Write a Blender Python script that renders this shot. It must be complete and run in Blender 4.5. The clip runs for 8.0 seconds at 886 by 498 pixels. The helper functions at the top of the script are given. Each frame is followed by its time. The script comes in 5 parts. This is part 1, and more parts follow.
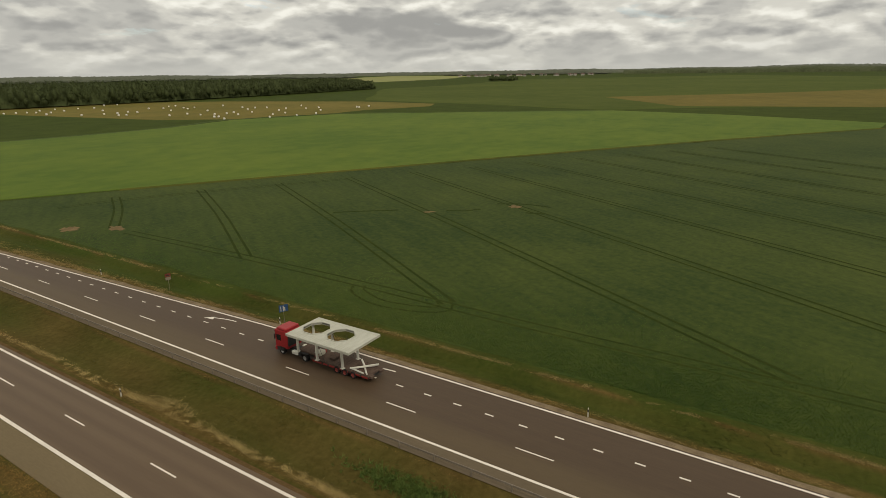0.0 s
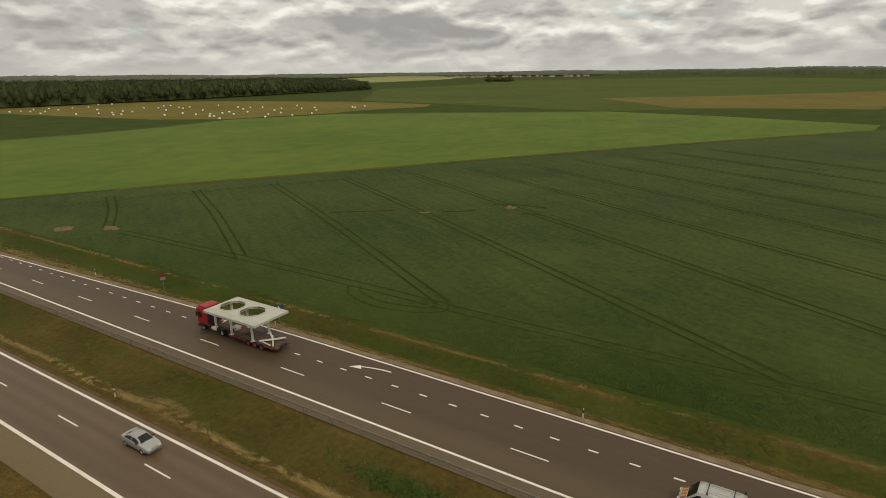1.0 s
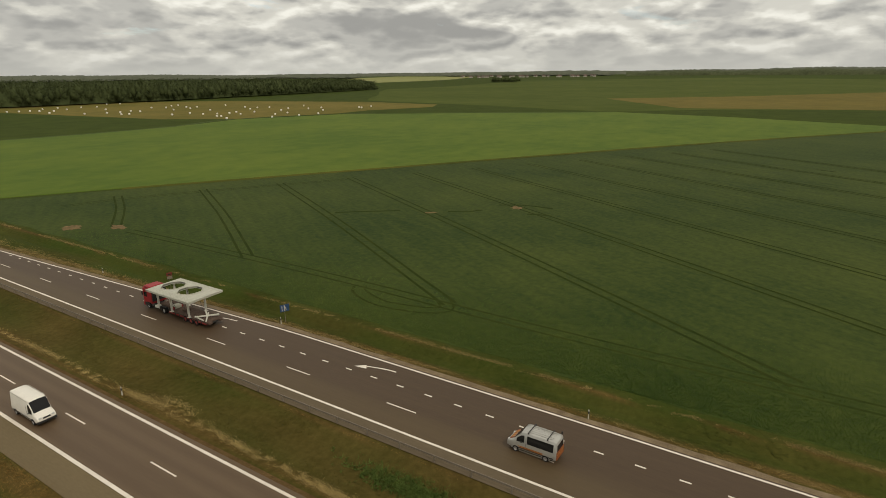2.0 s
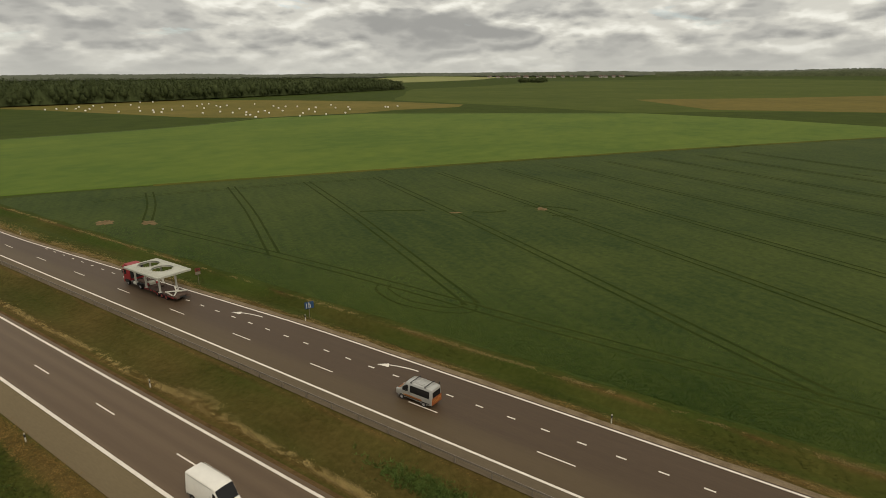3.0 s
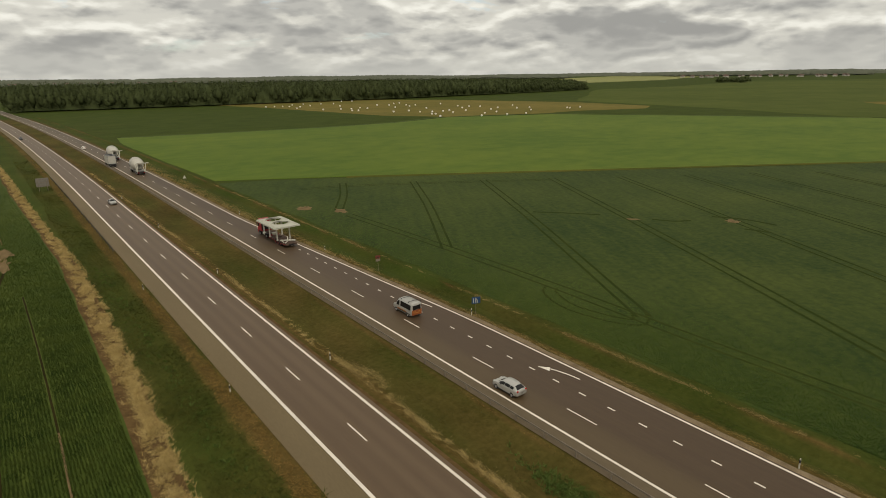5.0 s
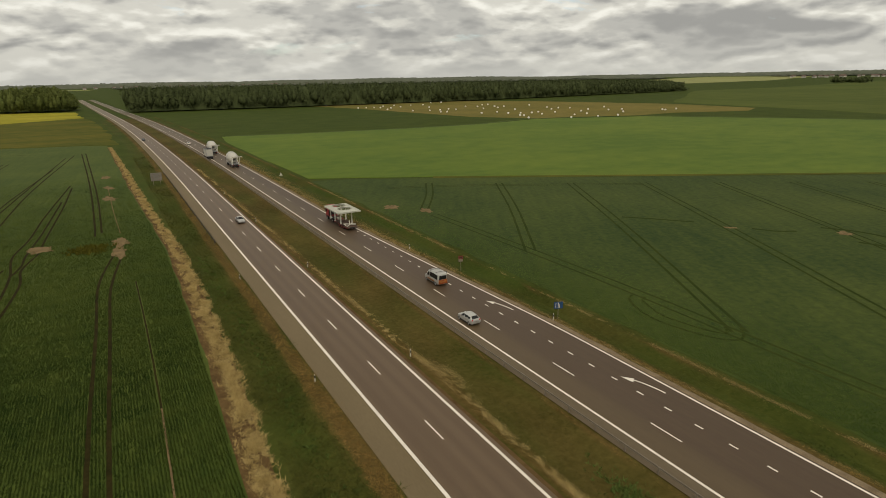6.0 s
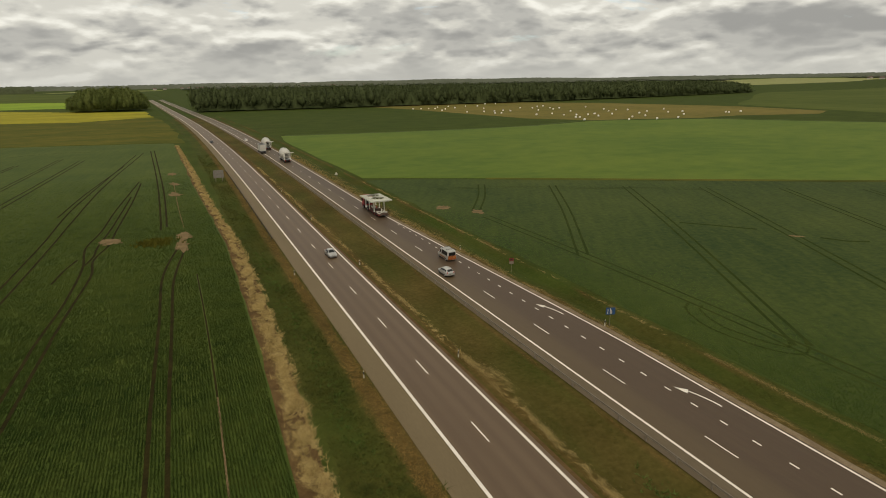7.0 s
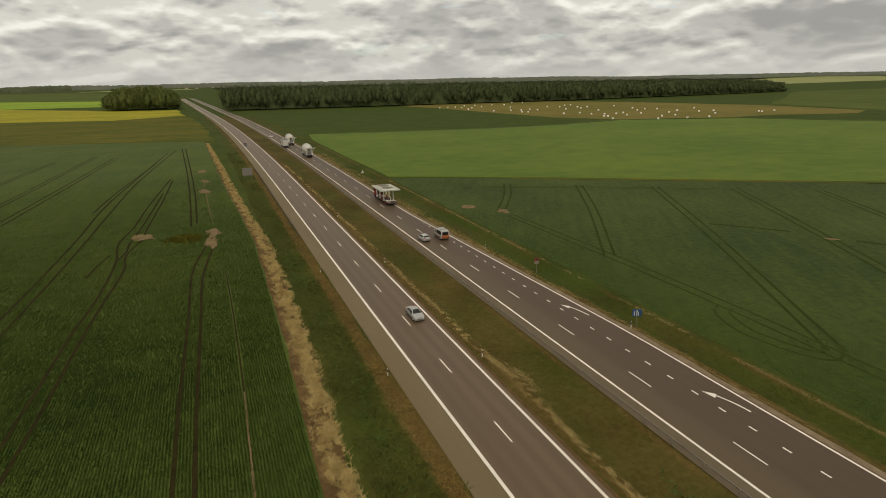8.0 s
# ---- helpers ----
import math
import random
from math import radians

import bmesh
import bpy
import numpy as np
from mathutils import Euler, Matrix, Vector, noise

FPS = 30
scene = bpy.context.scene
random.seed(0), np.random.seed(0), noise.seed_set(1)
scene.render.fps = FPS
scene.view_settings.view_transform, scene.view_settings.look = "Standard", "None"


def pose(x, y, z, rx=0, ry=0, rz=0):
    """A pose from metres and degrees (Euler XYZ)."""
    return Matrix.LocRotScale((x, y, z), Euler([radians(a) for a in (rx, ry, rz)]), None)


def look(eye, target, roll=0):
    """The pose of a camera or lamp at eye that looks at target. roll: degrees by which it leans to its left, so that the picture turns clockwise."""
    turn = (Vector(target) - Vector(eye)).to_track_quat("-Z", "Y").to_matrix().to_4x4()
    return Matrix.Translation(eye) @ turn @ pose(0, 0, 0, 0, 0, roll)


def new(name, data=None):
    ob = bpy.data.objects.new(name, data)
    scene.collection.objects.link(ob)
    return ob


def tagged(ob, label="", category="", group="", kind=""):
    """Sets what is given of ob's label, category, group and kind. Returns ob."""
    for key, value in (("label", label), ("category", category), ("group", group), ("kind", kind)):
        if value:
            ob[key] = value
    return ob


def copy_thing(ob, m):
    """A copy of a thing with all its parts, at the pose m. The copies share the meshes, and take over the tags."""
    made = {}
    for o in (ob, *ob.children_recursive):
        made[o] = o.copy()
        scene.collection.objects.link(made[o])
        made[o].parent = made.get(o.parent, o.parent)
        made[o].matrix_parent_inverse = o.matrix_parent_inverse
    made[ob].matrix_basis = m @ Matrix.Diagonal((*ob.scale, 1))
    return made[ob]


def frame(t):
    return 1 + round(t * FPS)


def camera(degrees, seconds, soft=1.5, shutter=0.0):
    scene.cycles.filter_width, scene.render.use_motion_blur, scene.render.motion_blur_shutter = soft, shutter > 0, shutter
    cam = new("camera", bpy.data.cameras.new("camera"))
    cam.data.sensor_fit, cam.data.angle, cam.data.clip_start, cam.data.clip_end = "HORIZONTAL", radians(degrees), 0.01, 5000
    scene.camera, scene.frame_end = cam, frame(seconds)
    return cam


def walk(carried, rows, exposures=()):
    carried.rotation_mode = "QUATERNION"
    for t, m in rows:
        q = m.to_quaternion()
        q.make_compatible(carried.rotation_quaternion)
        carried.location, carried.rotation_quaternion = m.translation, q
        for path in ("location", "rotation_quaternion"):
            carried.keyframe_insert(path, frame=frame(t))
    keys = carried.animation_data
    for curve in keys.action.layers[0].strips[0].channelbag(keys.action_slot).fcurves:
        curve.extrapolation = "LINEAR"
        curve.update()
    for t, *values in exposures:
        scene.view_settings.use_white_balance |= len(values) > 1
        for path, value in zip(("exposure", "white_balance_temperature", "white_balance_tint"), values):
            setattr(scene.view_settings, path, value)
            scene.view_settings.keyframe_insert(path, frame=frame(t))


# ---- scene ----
cam = camera(74.0, 8.0, soft=0.75)
EYE = (-41.83, 0.0, 35.70)
# seconds, heading east of the road's course, tilt and roll in degrees: the drone hovers and turns
TURNS = [
    (0, 57.38, -16.95, -0.85),
    (0.5, 57.71, -16.92, -0.84),
    (1.0, 57.82, -16.90, -0.60),
    (2.5, 56.38, -16.85, -0.47),
    (3.0, 54.80, -16.85, -0.34),
    (3.5, 51.92, -16.92, -0.39),
    (4.0, 47.77, -16.81, -0.52),
    (4.5, 42.78, -16.72, -0.61),
    (5.0, 37.63, -16.66, -0.79),
    (6.5, 26.21, -16.28, -1.10),
    (7.0, 24.06, -16.21, -1.05),
    (7.5, 22.54, -16.20, -1.08),
    (8.0, 21.53, -16.27, -1.11),
]


def aim(heading, tilt, roll):
    a, b = radians(heading), radians(tilt)
    ahead = Vector((math.sin(a) * math.cos(b), math.cos(a) * math.cos(b), math.sin(b)))
    return look(EYE, Vector(EYE) + ahead, roll)


walk(cam, [(t, aim(h, b, r)) for t, h, b, r in TURNS])

# ---- light ----
world = bpy.data.worlds.new("overcast_sky")
scene.world = world
world.use_nodes = True
SUN_EL, SUN_AZ = radians(48), radians(200)


def build_sky():
    nt = world.node_tree
    n, l = nt.nodes, nt.links
    bg = n["Background"]
    sky = n.new("ShaderNodeTexSky")
    sky.sky_type = "NISHITA"
    sky.sun_disc = False
    sky.sun_elevation, sky.sun_rotation = SUN_EL, SUN_AZ
    scale = n.new("ShaderNodeVectorMath")
    scale.operation = "SCALE"
    scale.inputs["Scale"].default_value = 0.11
    l.new(sky.outputs[0], scale.inputs[0])
    tc = n.new("ShaderNodeTexCoord")

    def layer(sx, sz, size, detail, rough, dist, shift):
        mp = n.new("ShaderNodeMapping")
        mp.inputs["Scale"].default_value = (sx, sx, sz)
        mp.inputs["Location"].default_value = shift
        l.new(tc.outputs["Generated"], mp.inputs["Vector"])
        no = n.new("ShaderNodeTexNoise")
        no.inputs["Scale"].default_value = size
        no.inputs["Detail"].default_value = detail
        no.inputs["Roughness"].default_value = rough
        no.inputs["Distortion"].default_value = dist
        l.new(mp.outputs[0], no.inputs["Vector"])
        return no.outputs["Fac"]

    def ramp(fac, stops):
        r = n.new("ShaderNodeValToRGB")
        while len(r.color_ramp.elements) < len(stops):
            r.color_ramp.elements.new(0.5)
        for e, (pos, col) in zip(r.color_ramp.elements, stops):
            e.position, e.color = pos, (*col, 1)
        l.new(fac, r.inputs[0])
        return r.outputs[0]

    # a flat layer of cumulus overhead, seen in perspective
    split = n.new("ShaderNodeSeparateXYZ")
    l.new(tc.outputs["Generated"], split.inputs[0])

    def calc(op, a, b):
        x = n.new("ShaderNodeMath")
        x.operation = op
        for k, v in ((0, a), (1, b)):
            if isinstance(v, float):
                x.inputs[k].default_value = v
            else:
                l.new(v, x.inputs[k])
        return x.outputs[0]

    def thickness(rise):
        deep = calc("ADD", calc("MAXIMUM", split.outputs["Z"], 0.0), 0.17 + rise)
        flat = n.new("ShaderNodeCombineXYZ")
        l.new(calc("DIVIDE", split.outputs["X"], deep), flat.inputs[0])
        l.new(calc("DIVIDE", split.outputs["Y"], deep), flat.inputs[1])
        bank = n.new("ShaderNodeTexNoise")
        bank.inputs["Scale"].default_value, bank.inputs["Detail"].default_value = 0.62, 2
        l.new(flat.outputs[0], bank.inputs["Vector"])
        lift = n.new("ShaderNodeVectorMath")
        lift.inputs[1].default_value = (0.31, 0.77, rise)
        l.new(tc.outputs["Generated"], lift.inputs[0])
        tall = n.new("ShaderNodeMapping")
        tall.inputs["Scale"].default_value = (1, 1, 2.7)
        l.new(lift.outputs[0], tall.inputs["Vector"])

        def puffs(size, detail, rough):
            no = n.new("ShaderNodeTexNoise")
            no.inputs["Scale"].default_value, no.inputs["Detail"].default_value = size, detail
            no.inputs["Roughness"].default_value = rough
            l.new(tall.outputs[0], no.inputs["Vector"])
            return no

        # round heads of cumulus
        heads = n.new("ShaderNodeTexVoronoi")
        heads.feature = "SMOOTH_F1"
        heads.inputs["Scale"].default_value, heads.inputs["Smoothness"].default_value = 15.0, 0.6
        heads.inputs["Detail"].default_value, heads.inputs["Roughness"].default_value = 2.0, 0.5
        bent = n.new("ShaderNodeMix")
        bent.data_type = "VECTOR"
        bent.inputs["Factor"].default_value = 0.06
        l.new(tall.outputs[0], bent.inputs["A"])
        l.new(puffs(9.0, 3, 0.5).outputs["Color"], bent.inputs["B"])
        l.new(bent.outputs["Result"], heads.inputs["Vector"])
        body = calc("ADD", calc("MULTIPLY", bank.outputs["Fac"], 0.62), calc("MULTIPLY", puffs(7.5, 6, 0.56).outputs["Fac"], 0.52))
        return calc("SUBTRACT", body, calc("MULTIPLY", heads.outputs["Distance"], 0.20))

    def soft_step(x, lo, hi):
        r = n.new("ShaderNodeMapRange")
        r.interpolation_type = "SMOOTHSTEP"
        r.inputs["From Min"].default_value, r.inputs["From Max"].default_value = lo, hi
        l.new(x, r.inputs["Value"])
        return r.outputs[0]

    # tops catch the light where the cloud ends upwards; thick bases stay grey
    here, above = thickness(0.0), thickness(0.011)
    lit = calc("MULTIPLY", calc("SUBTRACT", soft_step(here, 0.29, 0.46), soft_step(above, 0.29, 0.46)), 0.62)
    depth = calc("MULTIPLY", soft_step(here, 0.31, 0.58), -0.55)
    v = calc("ADD", calc("ADD", lit, depth), 0.69)
    cloud = ramp(v, [(0.08, (0.30, 0.296, 0.278)), (0.36, (0.445, 0.436, 0.398)), (0.58, (0.575, 0.560, 0.500)), (0.74, (0.64, 0.622, 0.550)), (1.0, (0.86, 0.84, 0.75))])
    gaps = ramp(layer(1, 4, 6.0, 6, 0.6, 0.3, (7.0, 2.0, 1.1)), [(0.62, (1, 1, 1)), (0.72, (0.35, 0.35, 0.35))])
    m = n.new("ShaderNodeMix")
    m.data_type = "RGBA"
    l.new(gaps, m.inputs["Factor"])
    l.new(scale.outputs[0], m.inputs["A"])
    l.new(cloud, m.inputs["B"])
    # pale haze low over the horizon
    sep = n.new("ShaderNodeSeparateXYZ")
    l.new(tc.outputs["Generated"], sep.inputs[0])
    low = n.new("ShaderNodeMapRange")
    low.interpolation_type = "SMOOTHSTEP"
    low.inputs["From Min"].default_value, low.inputs["From Max"].default_value = -0.005, 0.055
    low.inputs["To Min"].default_value, low.inputs["To Max"].default_value = 0.7, 0.0
    l.new(sep.outputs["Z"], low.inputs["Value"])
    hz = n.new("ShaderNodeMix")
    hz.data_type = "RGBA"
    hz.inputs["B"].default_value = (0.56, 0.55, 0.495, 1)
    l.new(low.outputs[0], hz.inputs["Factor"])
    l.new(m.outputs["Result"], hz.inputs["A"])
    l.new(hz.outputs["Result"], bg.inputs["Color"])
    # an overcast sky grows brighter towards the zenith
    up = n.new("ShaderNodeMath")
    up.operation = "MULTIPLY_ADD"
    up.use_clamp = False
    up.inputs[1].default_value, up.inputs[2].default_value = 0.75, 1.0
    l.new(sep.outputs["Z"], up.inputs[0])
    l.new(up.outputs[0], bg.inputs["Strength"])


build_sky()
sun = new("sun", bpy.data.lights.new("sun", "SUN"))
sun.data.energy, sun.data.angle, sun.data.color = 1.35, radians(16), (1.0, 0.90, 0.76)
sun.matrix_world = look((0, 0, 100), (-math.sin(SUN_AZ) * math.cos(SUN_EL), -math.cos(SUN_AZ) * math.cos(SUN_EL), 100 - math.sin(SUN_EL)))
scene.view_settings.exposure = 0.0


# ---- materials ----
def material(name, low, high, scale=1.0, rough=0.8, metal=0.0, bump=0.0, fine=8.0, stretch=(1, 1, 1), mid=None, spread=(0.35, 0.65), attr=None, dry=None, spec=None, streak=None):
    """Two scales of noise between the colours low and high; attr: a point attribute that mixes in the pair dry; streak: turn, sizes across and along, share."""
    m = bpy.data.materials.new(name)
    m.use_nodes = True
    n, l = m.node_tree.nodes, m.node_tree.links
    b = n["Principled BSDF"]
    b.inputs["Roughness"].default_value, b.inputs["Metallic"].default_value = rough, metal
    b.inputs["Specular IOR Level"].default_value = spec if spec is not None else 0.04 if rough > 0.92 else 0.12 if rough > 0.75 else 0.4
    tc = n.new("ShaderNodeTexCoord")
    mp = n.new("ShaderNodeMapping")
    mp.inputs["Scale"].default_value = stretch
    l.new(tc.outputs["Object"], mp.inputs["Vector"])

    def noise_at(s, detail):
        no = n.new("ShaderNodeTexNoise")
        no.inputs["Scale"].default_value, no.inputs["Detail"].default_value = s, detail
        no.inputs["Roughness"].default_value = 0.62
        l.new(mp.outputs[0], no.inputs["Vector"])
        return no.outputs["Fac"]

    a, c = noise_at(scale, 5), noise_at(scale * fine, 4)
    avg = n.new("ShaderNodeMix")
    avg.data_type = "FLOAT"
    avg.inputs["Factor"].default_value = 0.45
    l.new(a, avg.inputs["A"])
    l.new(c, avg.inputs["B"])

    if streak:
        turn, across, along, weight = streak
        t1, t2 = n.new("ShaderNodeMapping"), n.new("ShaderNodeMapping")
        t1.inputs["Rotation"].default_value = (0, 0, radians(turn))
        t2.inputs["Scale"].default_value = (1 / across, 1 / along, 1)
        l.new(tc.outputs["Object"], t1.inputs["Vector"])
        l.new(t1.outputs[0], t2.inputs["Vector"])
        no = n.new("ShaderNodeTexNoise")
        no.inputs["Scale"].default_value, no.inputs["Detail"].default_value = 1.0, 4
        no.inputs["Roughness"].default_value = 0.68
        l.new(t2.outputs[0], no.inputs["Vector"])
        both = n.new("ShaderNodeMix")
        both.data_type = "FLOAT"
        both.inputs["Factor"].default_value = weight
        l.new(avg.outputs["Result"], both.inputs["A"])
        l.new(no.outputs["Fac"], both.inputs["B"])
        avg = both

    def pair(lo, hi):
        r = n.new("ShaderNodeValToRGB")
        r.color_ramp.elements[0].position, r.color_ramp.elements[1].position = spread
        r.color_ramp.elements[0].color, r.color_ramp.elements[1].color = (*lo, 1), (*hi, 1)
        if mid:
            e = r.color_ramp.elements.new(sum(spread) / 2)
            e.color = (*mid, 1)
        l.new(avg.outputs["Result"], r.inputs[0])
        return r.outputs[0]

    out = pair(low, high)
    if attr:
        mid = None
        other = pair(*dry)
        at = n.new("ShaderNodeAttribute")
        at.attribute_name = attr
        x = n.new("ShaderNodeMix")
        x.data_type = "RGBA"
        l.new(at.outputs["Fac"], x.inputs["Factor"])
        l.new(out, x.inputs["A"])
        l.new(other, x.inputs["B"])
        out = x.outputs["Result"]
    l.new(out, b.inputs["Base Color"])
    if bump:
        bp = n.new("ShaderNodeBump")
        bp.inputs["Strength"].default_value = bump
        bp.inputs["Distance"].default_value = 0.05
        l.new(c, bp.inputs["Height"])
        l.new(bp.outputs[0], b.inputs["Normal"])
    return m


def glass(name, colour=(0.014, 0.014, 0.013)):
    m = bpy.data.materials.new(name)
    m.use_nodes = True
    b = m.node_tree.nodes["Principled BSDF"]
    b.inputs["Base Color"].default_value = (*colour, 1)
    b.inputs["Roughness"].default_value = 0.08
    b.inputs["Specular IOR Level"].default_value = 0.22
    return m


M = {
    "ground": material("meadow_ground", (0.026, 0.041, 0.006), (0.050, 0.063, 0.011), 0.05, 0.95, bump=0.4, fine=30, attr="dry", dry=((0.046, 0.031, 0.008), (0.108, 0.072, 0.022))),
    "asphalt_dark": material("dark_asphalt", (0.0545, 0.0340, 0.0182), (0.0725, 0.0463, 0.0255), 0.09, 0.58, bump=0.15, fine=60, stretch=(1, 0.12, 1), attr="wear", dry=((0.0725, 0.0490, 0.0235), (0.0920, 0.0630, 0.0315)), spec=0.22, streak=(0, 0.5, 30, 0.3)),
    "asphalt_old": material("worn_asphalt", (0.0690, 0.0420, 0.0205), (0.0915, 0.0570, 0.0295), 0.12, 0.56, bump=0.15, fine=60, stretch=(1, 0.06, 1), attr="wear", dry=((0.0915, 0.0590, 0.0310), (0.1120, 0.0730, 0.0385)), spec=0.30, streak=(0, 0.5, 30, 0.3)),
    "shoulder": material("pale_shoulder", (0.1140, 0.0845, 0.0440), (0.1420, 0.1060, 0.0565), 0.2, 0.75, bump=0.15, fine=30, stretch=(1, 0.2, 1), spec=0.15),
    "rail_strip": material("paved_rail_strip", (0.094, 0.072, 0.045), (0.128, 0.098, 0.062), 0.3, 0.92, bump=0.15, fine=20, stretch=(1, 0.2, 1)),
    "gravel": material("gravel", (0.105, 0.076, 0.045), (0.225, 0.170, 0.105), 0.6, 0.95, bump=0.5, fine=14),
    "paint": material("road_paint", (0.46, 0.41, 0.34), (0.68, 0.62, 0.53), 0.6, 0.7, fine=14, spread=(0.25, 0.6)),
    "wheat": material("green_wheat", (0.0170, 0.0325, 0.0042), (0.0545, 0.0690, 0.0108), 0.018, 0.9, bump=0.5, fine=45, spread=(0.38, 0.64), streak=(30, 2.2, 16, 0.24)),
    "wheat_tuft": material("wheat_blades", (0.052, 0.088, 0.0165), (0.108, 0.142, 0.0315), 0.016, 0.85, fine=12, spread=(0.40, 0.62)),
    "wheat_tuft_west": material("wheat_blades_dark", (0.026, 0.046, 0.0070), (0.070, 0.090, 0.0160), 0.02, 0.85, fine=12, spread=(0.40, 0.62)),
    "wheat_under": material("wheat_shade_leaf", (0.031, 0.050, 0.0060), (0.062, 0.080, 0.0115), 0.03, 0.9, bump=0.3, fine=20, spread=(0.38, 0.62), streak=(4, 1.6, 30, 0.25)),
    "trample": material("wheel_track_soil", (0.012, 0.011, 0.003), (0.032, 0.025, 0.007), 0.3, 0.95, fine=12),
    "trample_faint": material("faint_track", (0.0155, 0.0265, 0.0042), (0.037, 0.046, 0.0078), 0.12, 0.95, fine=12),
    "trample_soft": material("pressed_wheat", (0.017, 0.028, 0.005), (0.035, 0.044, 0.008), 0.12, 0.95, fine=12),
    "bright": material("bright_meadow", (0.059, 0.095, 0.0086), (0.092, 0.124, 0.0126), 0.012, 0.9, bump=0.2, fine=7, stretch=(1, 1.3, 1), spread=(0.40, 0.62)),
    "hayfield": material("mown_hay", (0.092, 0.085, 0.018), (0.155, 0.120, 0.033), 0.012, 0.95, fine=10),
    "tan": material("tan_stubble", (0.090, 0.078, 0.019), (0.145, 0.112, 0.030), 0.008, 0.95, fine=9),
    # olive, yellow and lime carry painted sunlight from a distant cloud gap
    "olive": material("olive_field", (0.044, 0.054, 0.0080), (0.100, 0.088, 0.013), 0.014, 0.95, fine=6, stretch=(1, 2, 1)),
    "yellow": material("sunlit_yellow_field", (0.155, 0.150, 0.014), (0.29, 0.245, 0.024), 0.012, 0.95, fine=6, stretch=(1, 2, 1)),
    "lime": material("sunlit_lime_field", (0.13, 0.195, 0.018), (0.20, 0.270, 0.028), 0.006, 0.95, fine=9),
    "pale": material("pale_field", (0.15, 0.160, 0.055), (0.25, 0.245, 0.100), 0.003, 0.95, fine=9),
    "mid": material("far_green_field", (0.046, 0.062, 0.011), (0.074, 0.088, 0.018), 0.004, 0.95, fine=9),
    "soil": material("bare_soil", (0.098, 0.066, 0.030), (0.190, 0.135, 0.068), 0.5, 0.95, bump=0.4, fine=8),
    "straw": material("dry_straw", (0.27, 0.188, 0.062), (0.56, 0.425, 0.18), 0.6, 0.95, fine=12),
    "dull_straw": material("weathered_straw", (0.15, 0.106, 0.038), (0.33, 0.248, 0.102), 0.6, 0.95, fine=12),
    "straw_ground": material("straw_ground", (0.052, 0.030, 0.012), (0.125, 0.078, 0.031), 0.5, 0.95, bump=0.6, fine=10),
    "grass_tuft": material("grass_blades", (0.038, 0.036, 0.0055), (0.084, 0.061, 0.0120), 0.07, 0.9, fine=14, spread=(0.40, 0.60)),
    "grass_lush": material("lush_grass_blades", (0.031, 0.042, 0.0058), (0.076, 0.074, 0.0130), 0.07, 0.9, fine=14, spread=(0.38, 0.62)),
    "dry_tuft": material("dry_grass_blades", (0.092, 0.055, 0.014), (0.25, 0.160, 0.050), 0.2, 0.95, fine=14),
    "nettle": material("nettle_leaves", (0.044, 0.074, 0.013), (0.092, 0.124, 0.026), 0.8, 0.8, fine=6),
    # leaf green with some bluish haze painted into it
    "leaf_dark": material("forest_leaves_hazed", (0.038, 0.049, 0.017), (0.064, 0.077, 0.027), 0.06, 0.9, fine=6, spread=(0.34, 0.68)),
    "leaf_grove": material("grove_leaves", (0.058, 0.074, 0.016), (0.108, 0.122, 0.030), 0.06, 0.9, fine=6, spread=(0.38, 0.64)),
    # far leaves are greyed in steps: distance haze is put into their colour
    "leaf_mid_haze": material("hazed_wood_leaves", (0.042, 0.050, 0.024), (0.078, 0.086, 0.042), 0.02, 0.95, fine=6),
    "leaf_far_haze": material("hazed_ridge_leaves", (0.075, 0.083, 0.058), (0.112, 0.118, 0.083), 0.01, 0.95, fine=6),
    "bark": material("bark", (0.05, 0.035, 0.02), (0.10, 0.07, 0.045), 2.0, 0.95),
    "steel": material("galvanised_steel", (0.15, 0.122, 0.088), (0.22, 0.183, 0.138), 1.0, 0.6, 0.15, fine=9),
    "white": material("white_plastic", (0.42, 0.385, 0.31), (0.56, 0.52, 0.44), 3.0, 0.6),
    "black": material("black_plastic", (0.012, 0.011, 0.010), (0.028, 0.025, 0.022), 3.0, 0.6),
    # rail steel darkened: the shade on it is put into the colour
    "rail_dark": material("shaded_rail", (0.035, 0.027, 0.020), (0.062, 0.050, 0.038), 1.0, 0.7, fine=9),
    "board": material("board_back_grey", (0.15, 0.137, 0.115), (0.21, 0.19, 0.16), 0.5, 0.7, fine=6),
    "blue": material("sign_blue", (0.014, 0.045, 0.11), (0.02, 0.06, 0.14), 3.0, 0.5),
    "red": material("sign_red", (0.12, 0.022, 0.014), (0.16, 0.032, 0.018), 3.0, 0.5),
    "bale": material("bale_wrap", (0.66, 0.63, 0.55), (0.82, 0.79, 0.72), 1.0, 0.5),
    "plaster": material("house_plaster", (0.30, 0.27, 0.23), (0.52, 0.48, 0.42), 0.02, 0.9),
    "roof": material("house_roof", (0.10, 0.07, 0.055), (0.20, 0.14, 0.11), 0.02, 0.9),
}


# ---- building tools ----
def finish(name, me, mat, parent=None, label="", smooth=False):
    for m in (mat if isinstance(mat, (list, tuple)) else [mat]):
        me.materials.append(m)
    if smooth:
        me.shade_smooth()
    ob = new(name, me)
    if parent is not None:
        ob.parent = parent
    return tagged(ob, label)


def part(name, bm, mat, parent=None, label="", smooth=False):
    me = bpy.data.meshes.new(name)
    bmesh.ops.recalc_face_normals(bm, faces=bm.faces)
    bm.to_mesh(me)
    bm.free()
    return finish(name, me, mat, parent, label, smooth)


